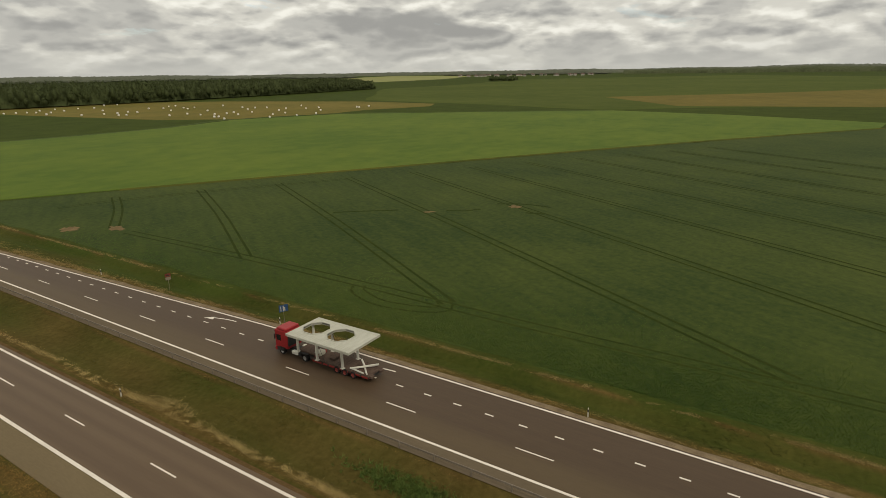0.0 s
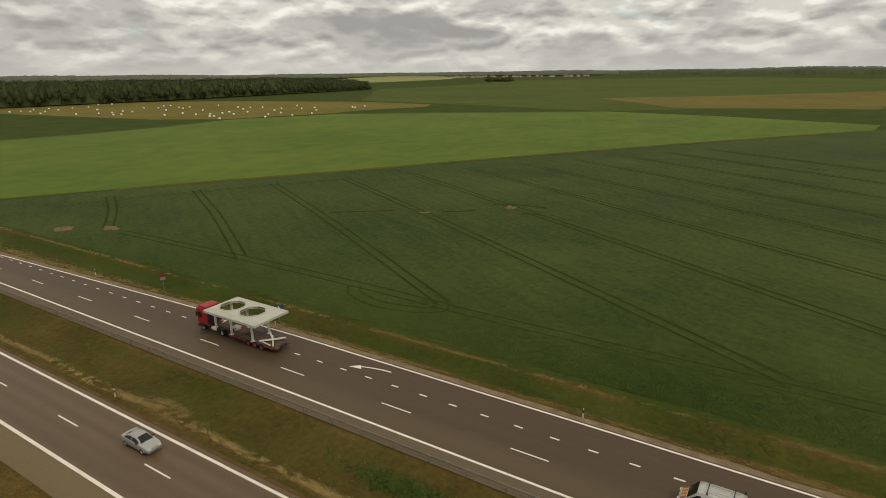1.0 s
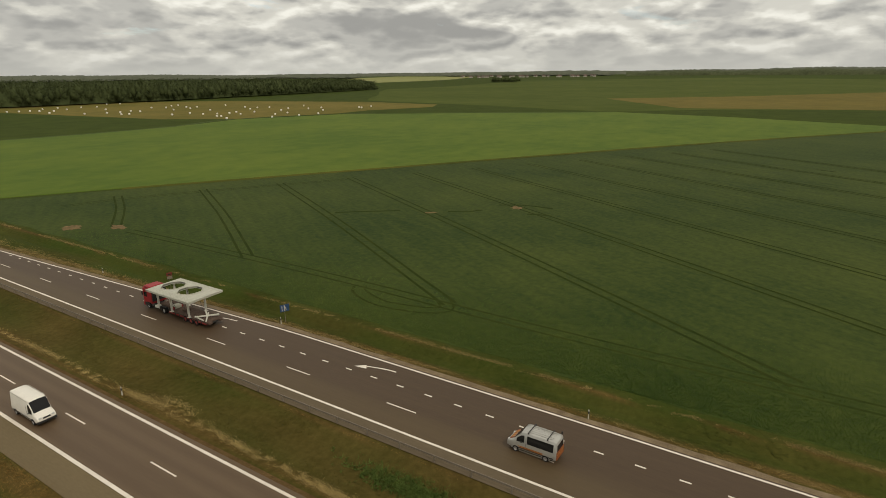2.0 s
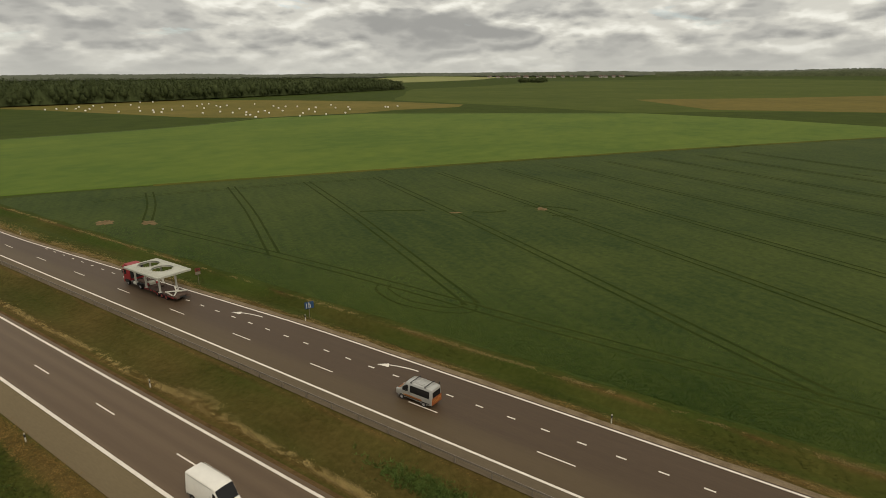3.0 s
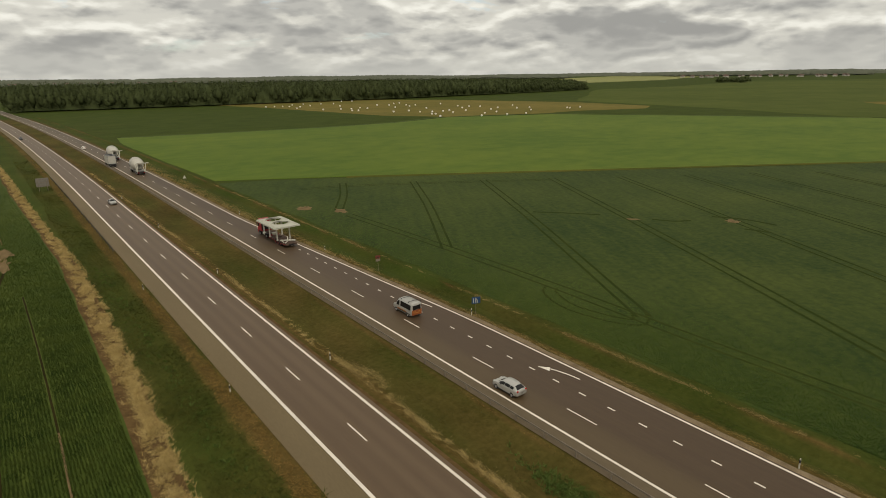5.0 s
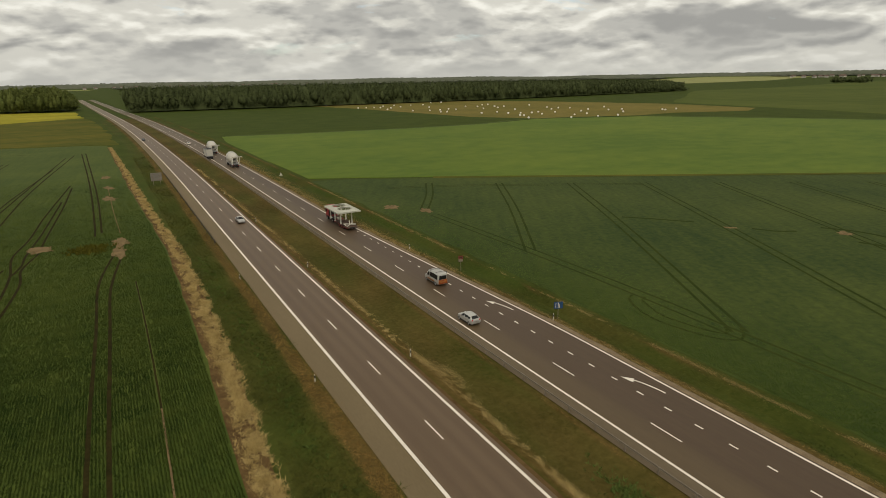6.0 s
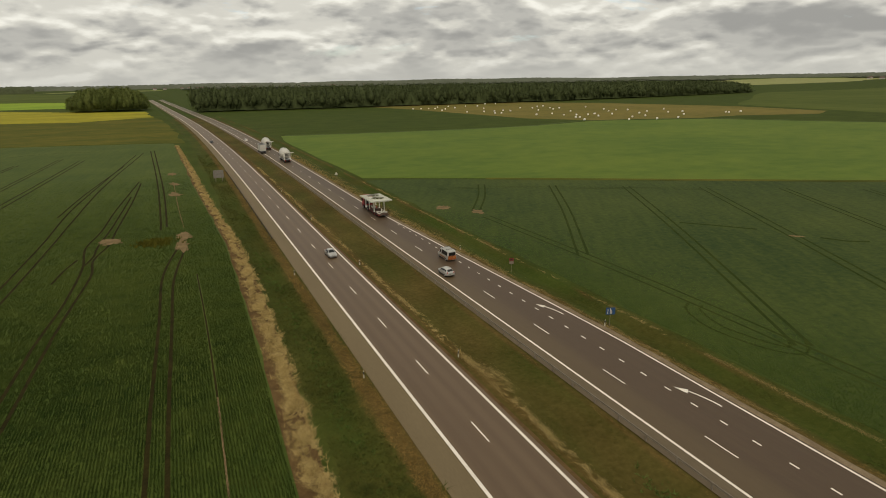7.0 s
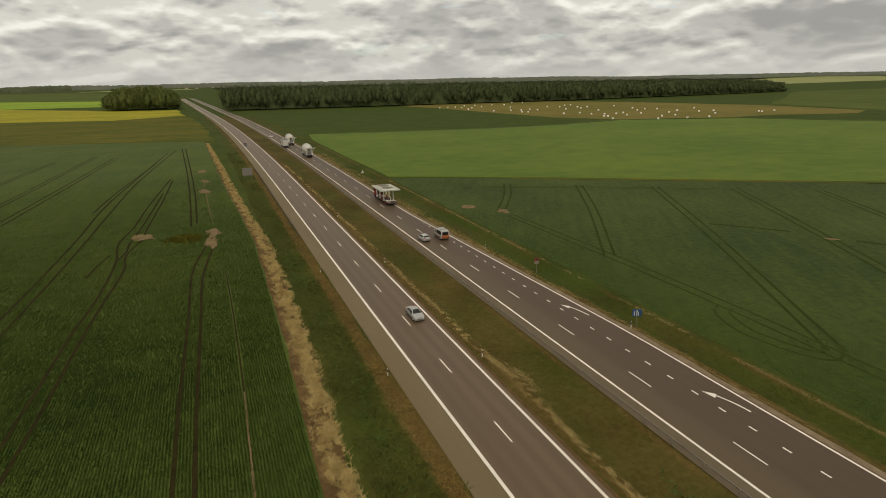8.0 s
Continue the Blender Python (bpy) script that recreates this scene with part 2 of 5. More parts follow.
def sheet(name, verts, faces, mat, parent=None, label=""):
    me = bpy.data.meshes.new(name)
    me.from_pydata([tuple(map(float, v)) for v in verts], [], faces)
    me.update()
    return finish(name, me, mat, parent, label)


def arrays(name, verts, tris, mat, parent=None, label=""):
    """A mesh from numpy arrays of corners and triangles."""
    me = bpy.data.meshes.new(name)
    verts, tris = np.asarray(verts, np.float32), np.asarray(tris, np.int32)
    me.vertices.add(len(verts))
    me.vertices.foreach_set("co", verts.ravel())
    me.loops.add(tris.size)
    me.loops.foreach_set("vertex_index", tris.ravel())
    me.polygons.add(len(tris))
    me.polygons.foreach_set("loop_start", np.arange(0, tris.size, 3, dtype=np.int32))
    me.polygons.foreach_set("loop_total", np.full(len(tris), 3, np.int32))
    me.update()
    me.validate()
    return finish(name, me, mat, parent, label)


def thing(name, label, category, group="", kind="", at=None):
    ob = tagged(new(name), label, category, group, kind)
    if at is not None:
        ob.matrix_basis = at
    return ob


def box(bm, x0, x1, y0, y1, z0, z1, bevel=0.0):
    made = bmesh.ops.create_cube(bm, size=1.0, matrix=Matrix.LocRotScale(((x0 + x1) / 2, (y0 + y1) / 2, (z0 + z1) / 2), None, (x1 - x0, y1 - y0, z1 - z0)))
    if bevel:
        es = list({e for v in made["verts"] for e in v.link_edges})
        bmesh.ops.bevel(bm, geom=es, offset=bevel, segments=2, profile=0.5, affect="EDGES")
    return bm


def block(x0, x1, y0, y1, z0, z1, bevel=0.0):
    return box(bmesh.new(), x0, x1, y0, y1, z0, z1, bevel)


def rod(bm, a, b, r, sides=8, r2=None):
    a, b = Vector(a), Vector(b)
    m = Matrix.Translation((a + b) / 2) @ (b - a).to_track_quat("Z", "Y").to_matrix().to_4x4()
    bmesh.ops.create_cone(bm, cap_ends=True, segments=sides, radius1=r, radius2=r if r2 is None else r2, depth=(b - a).length, matrix=m)
    return bm


# ---- the plan ----
def bend(y):
    """How far the road has swung west at y."""
    y = np.asarray(y, float)
    return np.where(y > 200, -6.0e-5 * np.clip(y - 200, 0, 500) ** 2 - 0.06 * np.clip(y - 700, 0, None), 0.0)


ROWS_NEAR = list(np.arange(-60, 260, 4.0))
ROWS = [-3000, -1500, -700, -300, -150, -90] + ROWS_NEAR + list(np.arange(260, 720, 20.0)) + [760, 820, 900, 1000, 1150, 1350, 1600, 2000, 2500, 3000, 3600, 4300, 5200]
# across the road: place and height of the ground
PROFILE = [(-5000, 0), (-2500, 0), (-900, 0), (-300, 0), (-120, 0), (-60, 0), (-45, 0), (-36.5, 0.0), (-35.5, -0.05), (-33.5, -0.05), (-31.5, -0.15), (-29.5, -0.5), (-28, -0.6), (-26.6, -0.35), (-25.2, -0.16), (-24.2, -0.08), (-23.5, -0.06),
           (-20, -0.06), (-12.1, -0.06), (-11.6, -0.08), (-11, -0.12), (-10.3, -0.16), (-9.5, -0.3), (-8, -0.5), (-6.5, -0.55), (-5, -0.42), (-3.6, -0.2), (-2.8, -0.12), (-2.2, -0.07), (-1.0, -0.06),
           (3, -0.06), (7, -0.06), (8.4, -0.07), (9.4, -0.08), (10.4, -0.08), (11.4, -0.08), (12.4, -0.1), (13.0, -0.16), (13.8, -0.3), (15.2, -0.65), (16.4, -0.6), (17.4, -0.2), (18.2, 0.05), (19, 0.08), (20.5, 0.02), (24, 0), (40, 0), (80, 0), (200, 0), (500, 0), (900, 0), (2000, 0), (5000, 0)]


def right_edge(y):
    """The outer edge line of the eastern carriageway: the third lane runs out."""
    return np.interp(y, [-40, 15, 62, 150, 400], [10.9, 11.35, 11.4, 7.5, 7.5])


def dryness(s, y):
    lane = float(right_edge(y)) + 1.0
    n = noise.noise(Vector((s * 0.25, y * 0.07, 0.0))) + 0.6 * noise.noise(Vector((s * 0.9, y * 0.3, 4.0)))
    best = 0.0
    bulge = 0.9 * max(0.0, noise.noise(Vector((0, y * 0.045, 20)))) + 1.2 * math.exp(-((y - 58) / 5.0) ** 2)
    ridge = 0.25 + 0.45 * noise.noise(Vector((0, y * 0.06, 6)))
    for c, w in ((-10.7 + 0.4 * bulge, 1.1 + 0.8 * bulge), (-24.7, 1.3 + 0.5 * bulge), (lane + 0.9, 1.0), (18.3, ridge), (-2.6, 0.5)):
        if w > 0.05:
            best = max(best, 1.0 - abs(s - c - 0.6 * n) / w * 0.8)
    return min(1.0, max(0.0, best * 1.4 + 0.25 * n))


def olive_share(s, y):
    """How much dead grass stands among the green on the verges."""
    if -12 < s < 0:
        return 0.62 + 0.45 * noise.noise(Vector((s * 0.2, y * 0.06, 15)))
    return 0.14 + 0.45 * noise.noise(Vector((s * 0.2, y * 0.06, 15))) if -32 < s < 20 else 0.0


def make_ground():
    verts, faces, dry = [], [], []
    for y in ROWS:
        b = float(bend(y))
        for s, z in PROFILE:
            near = abs(s) < 60 and -100 < y < 700
            verts.append((s + b * (1 if abs(s) < 900 else 0), y, z + (0.05 * noise.noise(Vector((s * 0.5, y * 0.15, 1.0))) if near and z < -0.09 else 0.0)))
            dry.append(max(dryness(s, y), olive_share(s, y)) if near else 0.0)
    k = len(PROFILE)
    for i in range(len(ROWS) - 1):
        for j in range(k - 1):
            a = i * k + j
            faces.append((a, a + 1, a + k + 1, a + k))
    g = sheet("ground", verts, faces, M["ground"])
    at = g.data.attributes.new("dry", "FLOAT", "POINT")
    at.data.foreach_set("value", np.array(dry, np.float32))
    tagged(g, "flat green grassland with dry brown road verges", "ground", kind="structure")


make_ground()


def band(name, left, right, y0, y1, z, mat, parent=None, label="", step=8.0, thick=0.05):
    """A strip along the road between two offsets, with thickness."""
    ys = list(np.arange(y0, y1, step)) + [y1]
    verts, faces = [], []
    for y in ys:
        b = float(bend(y))
        lo = float(left(y)) if callable(left) else left
        hi = float(right(y)) if callable(right) else right
        for x, h in ((lo, z - thick), (lo, z), (hi, z), (hi, z - thick)):
            verts.append((x + b, y, h))
    for i in range(len(ys) - 1):
        a = 4 * i
        for j in range(3):
            faces.append((a + j, a + j + 1, a + j + 5, a + j + 4))
    faces += [(0, 1, 2, 3), (4 * len(ys) - 1, 4 * len(ys) - 2, 4 * len(ys) - 3, 4 * len(ys) - 4)]
    return sheet(name, verts, faces, mat, parent, label)


END = 1500


def carriageway(name, left, right, cols, wear, mat, label):
    """A paved slab whose worn lanes are a point attribute."""
    ys = list(np.arange(-150, END, 8.0)) + [END]
    verts, faces, vals = [], [], []
    k = cols + 2
    for y in ys:
        b = float(bend(y))
        hi = float(right(y)) if callable(right) else right
        row = [(left, -0.1)] + [(left + (hi - left) * i / (cols - 1), 0.0) for i in range(cols)] + [(hi, -0.1)]
        for x, z in row:
            verts.append((x + b, y, z))
            vals.append(min(1.0, max(0.0, wear(x) + 0.25 * noise.noise(Vector((x * 0.8, y * 0.03, 2.0))))))
    for i in range(len(ys) - 1):
        for c in range(k - 1):
            a = i * k + c
            faces.append((a, a + 1, a + k + 1, a + k))
    ob = sheet(name, verts, faces, mat)
    ob.data.attributes.new("wear", "FLOAT", "POINT").data.foreach_set("value", np.array(vals, np.float32))
    return tagged(ob, label, "road", kind="structure")


def wear_east(x):
    return 1.0 / (1.0 + math.exp((x - 3.4) / 0.5)) * 0.9


def wear_west(x):
    return 0.5 + 0.35 * math.cos((x + 16.62) * 2 * math.pi / 1.85) * (1 if x < -12.9 else 0) - 0.25 * math.exp(-((x + 18.8) / 1.0) ** 2)


road_e = carriageway("road_east", -2.0, lambda y: right_edge(y) + 0.35, 36, wear_east, M["asphalt_dark"], "dark asphalt carriageway with a merging third lane")
road_w = carriageway("road_west", -20.7, -12.25, 34, wear_west, M["asphalt_old"], "worn brownish asphalt carriageway with two lanes")
tagged(band("shoulder_west", -23.6, -20.7, -150, END, -0.004, M["shoulder"], thick=0.1), "pale paved hard shoulder beside the carriageway", "road shoulder", kind="structure")
tagged(band("shoulder_median", -12.25, -11.75, -150, END, -0.01, M["straw_ground"], thick=0.1), "narrow dark earthy edge beside the median", "road shoulder", kind="structure")
tagged(band("shoulder_rail", -2.35, -0.1, -150, END, 0.006, M["rail_strip"], thick=0.02), "pale paved strip under the guard rail", "road shoulder", kind="structure")
tagged(band("shoulder_gravel", lambda y: right_edge(y) + 0.35, lambda y: right_edge(y) + 1.25 + 0.3 * noise.noise(Vector((0, y * 0.2, 3))), -150, 700, -0.025, M["gravel"], step=2.0), "gravel edge beside the carriageway", "road shoulder", kind="structure")


def lines():
    z = 0.012
    for name, x, w, par in (("edge_line", -0.0, 0.29, road_e), ("edge_line", -12.9, 0.31, road_w), ("edge_line", -20.5, 0.36, road_w)):
        band(name, x - w / 2, x + w / 2, -150, END, z, M["paint"], par, thick=0.008)
    band("edge_line", lambda y: right_edge(y) - 0.13, lambda y: right_edge(y) + 0.13, -150, END, z, M["paint"], road_e, thick=0.008)

    def dash_mesh(name, length, width):
        bm = block(-width / 2, width / 2, 0, length, z - 0.008, z)
        me = bpy.data.meshes.new(name)
        bm.to_mesh(me)
        bm.free()
        me.materials.append(M["paint"])
        return me

    lane, short = dash_mesh("lane_dash", 4.0, 0.16), dash_mesh("short_dash", 1.0, 0.20)

    def put(me, x, y, par):
        o = new(me.name, me)
        o.parent = par
        o.location = (x + float(bend(y)), y, 0)

    for k in range(-3, 44):
        put(lane, 3.70, 16 * k + 1.0, road_e)
        put(lane, -16.62, 16 * k - 2.2, road_w)
    for k in range(-8, 35):
        put(short, 7.40, 4 * k + 1.4, road_e)
    for y in (40.3, 70.1):
        pts = []
        for i in range(9):
            u = i / 8
            pts.append((9.85 - 0.75 * u ** 1.8, y + 4.1 * u, 0.11))
        verts, faces = [], []
        for i, (x, yy, w) in enumerate(pts):
            verts += [(x - w, yy, z), (x + w, yy, z)]
            if i:
                faces.append((2 * i - 2, 2 * i - 1, 2 * i + 1, 2 * i))
        m = len(verts)
        verts += [(9.02 - 0.42, y + 3.75, z), (9.02 + 0.36, y + 4.35, z), (8.35, y + 5.6, z)]
        faces.append((m, m + 1, m + 2))
        sheet("merge_arrow", verts, faces, M["paint"], road_e, "white curved arrow")


lines()


# ---- fields ----
def inside(poly, pts):
    x, y = pts[:, 0], pts[:, 1]
    hit = np.zeros(len(pts), bool)
    for (x0, y0), (x1, y1) in zip(poly, poly[1:] + poly[:1]):
        cross = ((y0 > y) != (y1 > y)) & (x < (x1 - x0) * (y - y0) / (y1 - y0 + 1e-12) + x0)
        hit ^= cross
    return hit


def ragged(poly, step, amp):
    out = []
    for (x0, y0), (x1, y1) in zip(poly, poly[1:] + poly[:1]):
        n = max(1, int(math.hypot(x1 - x0, y1 - y0) / step))
        for i in range(n):
            u = i / n
            x, y = x0 + (x1 - x0) * u, y0 + (y1 - y0) * u
            out.append((x + amp * noise.noise(Vector((x * 0.11, y * 0.11, 1))), y + amp * noise.noise(Vector((x * 0.11, y * 0.11, 9)))))
    return out


def field(name, poly, height, mat, label, step=12.0, amp=1.2):
    """A crop as a low slab with sloping sides."""
    pts = ragged(poly, step, amp)
    turn = 1.0 if sum(a[0] * b[1] - b[0] * a[1] for a, b in zip(pts, pts[1:] + pts[:1])) > 0 else -1.0
    bm = bmesh.new()
    top = [bm.verts.new((x, y, height)) for x, y in pts]
    low = []
    for i, p in enumerate(pts):
        a, b = pts[i - 1], pts[(i + 1) % len(pts)]
        dx, dy = b[0] - a[0], b[1] - a[1]
        k = turn * 0.7 / (math.hypot(dx, dy) + 1e-9)
        low.append(bm.verts.new((p[0] + dy * k, p[1] - dx * k, -0.1)))
    f = bm.faces.new(top)
    for i in range(len(pts)):
        j = (i + 1) % len(pts)
        bm.faces.new((top[i], low[i], low[j], top[j]))
    bmesh.ops.triangulate(bm, faces=[f])
    return tagged(part(name, bm, mat), label, "field", kind="structure")


EAST = [(20.0, -200), (20.0, 180), (20.4, 207), (32.3, 203), (72.1, 179.5), (138.4, 136.4), (231.3, 76.6), (321.3, 13.5), (381, -30.5), (900, -400), (500, -400)]
WEST = [(-36.6, -150), (-36.5, 30), (-36.2, 45), (-35.3, 75), (-34.8, 102), (-34.5, 137), (-35.6, 170), (-37.9, 221), (-39.8, 286), (-43, 398), (-47, 403), (-161, 440), (-420, 520), (-420, -150)]
BRIGHT = [(21.0, 213), (33.5, 206.5), (73.1, 182.5), (139.5, 139.4), (232.5, 79.6), (322.5, 16.5), (383, -27.5), (421, -33), (457, 57), (476, 153), (412, 265), (354, 358), (271, 396), (207, 381), (148, 384), (81, 396), (24, 410), (20.0, 370), (19.5, 330), (20.5, 260)]
HAY = [(199, 799), (273, 795), (387, 795), (475, 665), (530, 481), (516, 365), (476, 345), (406, 372), (361, 370), (276, 402), (245, 457), (223, 680)]
field("field_wheat_east", EAST, 0.10, M["wheat"], "dark green wheat field with wheel tracks", 3.0, 0.9)
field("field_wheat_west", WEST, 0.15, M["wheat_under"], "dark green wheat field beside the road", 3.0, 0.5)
field("field_bright", BRIGHT, 0.14, M["bright"], "bright green meadow beyond the wheat")
field("field_hay", HAY, 0.12, M["hayfield"], "mown hay meadow strewn with white bales")
field("field_tan", [(713, 238), (828, 103), (1100, -120), (709, -60), (592, -43), (555, 118)], 0.2, M["tan"], "tan stubble field")
# olive against yellow draws the edge of a cloud's shadow as field colours
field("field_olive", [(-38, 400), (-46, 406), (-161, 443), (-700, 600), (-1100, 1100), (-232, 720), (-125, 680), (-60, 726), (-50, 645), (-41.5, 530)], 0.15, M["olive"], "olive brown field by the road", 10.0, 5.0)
field("field_yellow", [(-61, 731), (-125, 684), (-232, 725), (-1100, 1110), (-1100, 1500), (-330, 1120), (-175, 950), (-72, 880)], 0.15, M["yellow"], "yellow flowering field before the grove, brightened as if sunlit", 10.0, 5.0)
field("field_lime", [(-332, 1130), (-1100, 1520), (-1100, 2600), (-458, 1622), (-237, 1465), (-190, 1100)], 0.15, M["lime"], "lime green field, brightened as if sunlit", 10.0, 5.0)
# a far sunlit spot, painted by the pale field colour
field("field_pale", [(1500, 1250), (2000, 1300), (3100, 1750), (3300, 2500), (2300, 2100)], 0.15, M["pale"], "pale field near the horizon, sunlight put into its colour", 80, 20)
field("field_pale_west", [(-560, 3180), (-90, 3230), (-60, 3500), (-430, 3700)], 0.15, M["pale"], "pale field strip below a distant ridge", 80, 15)
field("field_west_far", [(-240, 1480), (-462, 1640), (-1110, 2640), (-2600, 3100), (-600, 3150), (-220, 2200)], 0.15, M["mid"], "wide green fields beyond the grove", 80, 15)
field("field_far", [(530, 350), (478, 160), (540, 100), (600, -60), (1100, -200), (1900, -300), (2600, 300), (1900, 900), (1200, 760), (940, 770), (560, 500)], 0.1, M["mid"], "wide green fields reaching to the village", 60, 10)

# ---- wheel tracks, bare soil and straw ----
def east_end(k):
    """Wheel track k of the eastern field: from the headland by the road to the meadow."""
    n, d = np.array((0.866, -0.5)), np.array((0.5, 0.866))
    p = np.array((90.7, 148.0)) + 24.0 * (k - 3) * n
    a = p + d * ((32.0 - p[0]) / d[0])
    e0, e1 = np.array((72.1, 170.0)), np.array((381.0, -41.0))
    m = np.array([d, e0 - e1]).T
    u = np.linalg.solve(m, e0 - a)
    b = a + d * (u[0] - 4)
    mid = (a + b) / 2 + n * 0.8
    return [tuple(a), tuple(mid), tuple(b)]


EAST_TRACKS = [east_end(k) for k in range(1, 12)]
FAINT_TRACKS = [[(31.2, 135), (32.0, 92), (31.7, 60), (30.6, 30), (30.6, -40)], [(33, 48), (29.8, 45.8), (27.6, 49), (26.6, 56), (28.6, 62), (31, 64)], [(36, 178), (50, 173), (70, 162), (110, 136)]]
WEST_TRACKS = [[(-94.5, 345), (-99.6, 268), (-103.2, 215), (-111, 120)], [(-128, 120), (-110, 330)]]
# single ruts of the passes that wander
WEST_RUTS = [
    [(-43.9, 142), (-44.5, 139.3), (-47.3, 119.3), (-47.7, 94.3), (-48.3, 69.1), (-48.5, 51.8), (-48.7, 20)],
    [(-42.4, 140), (-43.3, 135.2), (-45.4, 115.8), (-45.9, 93.4), (-46.4, 68.2), (-46.6, 50.9), (-46.8, 20)],
    [(-56.0, 248), (-60.1, 194), (-61.5, 166.8), (-63.3, 149.3), (-62.1, 132.5), (-62.5, 111), (-63.8, 94.4), (-64.5, 77.5), (-67, 30)],
    [(-55.3, 243), (-56.4, 204), (-58.2, 165), (-58.7, 150.5), (-60.7, 137.8), (-60.0, 125.9), (-61.5, 102.9), (-62.3, 85.7), (-62.9, 69.6), (-65.2, 30)],
    [(-57.2, 215), (-59.3, 172), (-60.9, 150), (-61.0, 141), (-62.3, 133)],
    [(-63.8, 140), (-65.2, 133), (-66.2, 124)],
    [(-57.7, 354), (-67, 246), (-69.8, 185), (-70.8, 155), (-72.5, 116), (-76, 60)],
    [(-61.1, 344), (-68.8, 247), (-72.3, 198), (-73, 160), (-74.5, 124), (-78, 60)],
    [(-64, 300), (-71.4, 230), (-74.4, 190)],
    [(-54.6, 361), (-49.9, 245), (-48.2, 177), (-48.0, 160)],
    [(-52.8, 360), (-48.0, 235), (-46.8, 182), (-46.6, 163)],
    [(-83.1, 334), (-88.8, 258), (-92.3, 212), (-100, 120)],
    [(-85.2, 334), (-90.8, 258), (-94.4, 212), (-102, 120)],
    [(-78, 372), (-101, 378), (-122, 370)],
]


LODGED = [[(70.1, 105.8), (74.8, 100.1), (80.6, 92.3)], [(86.2, 80.7), (88.7, 76.2), (92.3, 73.8)], [(99.9, 72.7), (103.0, 66.5), (103.1, 58.3)], [(94.0, 61.5), (95.3, 56.6)], [(209.8, 0.7), (207.3, -5.3)]]


def offset_line(pts, side):
    out = []
    for i, p in enumerate(pts):
        a, b = np.array(pts[max(0, i - 1)]), np.array(pts[min(len(pts) - 1, i + 1)])
        d = (b - a) / np.linalg.norm(b - a)
        out.append((p[0] - d[1] * side, p[1] + d[0] * side))
    return out


def smooth_line(pts, per=8):
    """A soft curve through the points."""
    pts = [np.array(p, float) for p in pts]
    pts = [2 * pts[0] - pts[1]] + pts + [2 * pts[-1] - pts[-2]]
    out = []
    for a, b, c, d in zip(pts, pts[1:], pts[2:], pts[3:]):
        for i in range(per):
            u = i / per
            out.append(tuple(0.5 * (2 * b + (c - a) * u + (2 * a - 5 * b + 4 * c - d) * u * u + (3 * b - a - 3 * c + d) * u ** 3)))
    return out + [tuple(pts[-2])]


def strips(name, lines_, half, z, mat, label, category):
    """Flat bands along several lines, one mesh; each lies a little over the one before."""
    verts, faces = [], []
    for n, pts in enumerate(lines_):
        m = len(verts)
        for i, (p, l, r) in enumerate(zip(pts, offset_line(pts, half), offset_line(pts, -half))):
            w = 0.3 * noise.noise(Vector((p[0] * 0.4, p[1] * 0.4, 2.0))) * half
            verts += [(l[0] + w, l[1], z + 0.002 * n), (r[0] + w, r[1], z + 0.002 * n)]
            if i:
                a = m + 2 * i
                faces.append((a - 2, a - 1, a + 1, a))
    return tagged(sheet(name, verts, faces, mat), label, category, kind="stuff")


strips("field_path", [smooth_line([(60, 188.5), (100, 163), (139, 137.8), (232, 78.0), (322, 15.0), (381, -29.5)])], 1.7, 0.165, M["olive"], "dry trodden strip between wheat and meadow", "field path")
east_ruts = [smooth_line(offset_line(smooth_line(t), s), 2) for t in EAST_TRACKS for s in (-1.05, 1.05)]
faint_ruts = [smooth_line(offset_line(smooth_line(t), s), 2) for t in FAINT_TRACKS for s in (-1.05, 1.05)]
west_ruts = [smooth_line(offset_line(smooth_line(t), s), 2) for t in WEST_TRACKS for s in (-0.88, 0.88)] + [smooth_line(r) for r in WEST_RUTS]
strips("wheel_tracks_east", east_ruts, 0.27, 0.115, M["trample_soft"], "dark pressed wheel tracks through green wheat", "wheel tracks")
strips("headland_tracks", faint_ruts, 0.21, 0.112, M["trample_faint"], "faint wheel tracks along the wheat headland", "wheel tracks")
strips("wheel_tracks_west", west_ruts, 0.25, 0.165, M["trample"], "dark pressed wheel tracks through green wheat", "wheel tracks")
strips("bare_line", [smooth_line([(-41.75, 30), (-41.6, 47), (-41.4, 56), (-41.2, 67)]), smooth_line([(-42.6, 160), (-43.5, 190), (-44.2, 232)])], 0.10, 0.24, M["soil"], "thin pale line of bare soil in wheat", "bare soil")
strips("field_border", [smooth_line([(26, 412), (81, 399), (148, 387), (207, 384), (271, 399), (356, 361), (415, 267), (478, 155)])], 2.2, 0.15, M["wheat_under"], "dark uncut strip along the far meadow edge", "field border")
strips("lodged_wheat", [smooth_line(p) for p in LODGED], 0.55, 0.128, M["trample_soft"], "dark streaks of flattened wheat", "flattened wheat")
furrow = [smooth_line([(-41.2, 67), (-41.1, 80), (-41.1, 97), (-41.3, 118)])]
strips("furrow", furrow, 0.12, 0.163, M["trample"], "thin dark furrow through green wheat", "furrow")


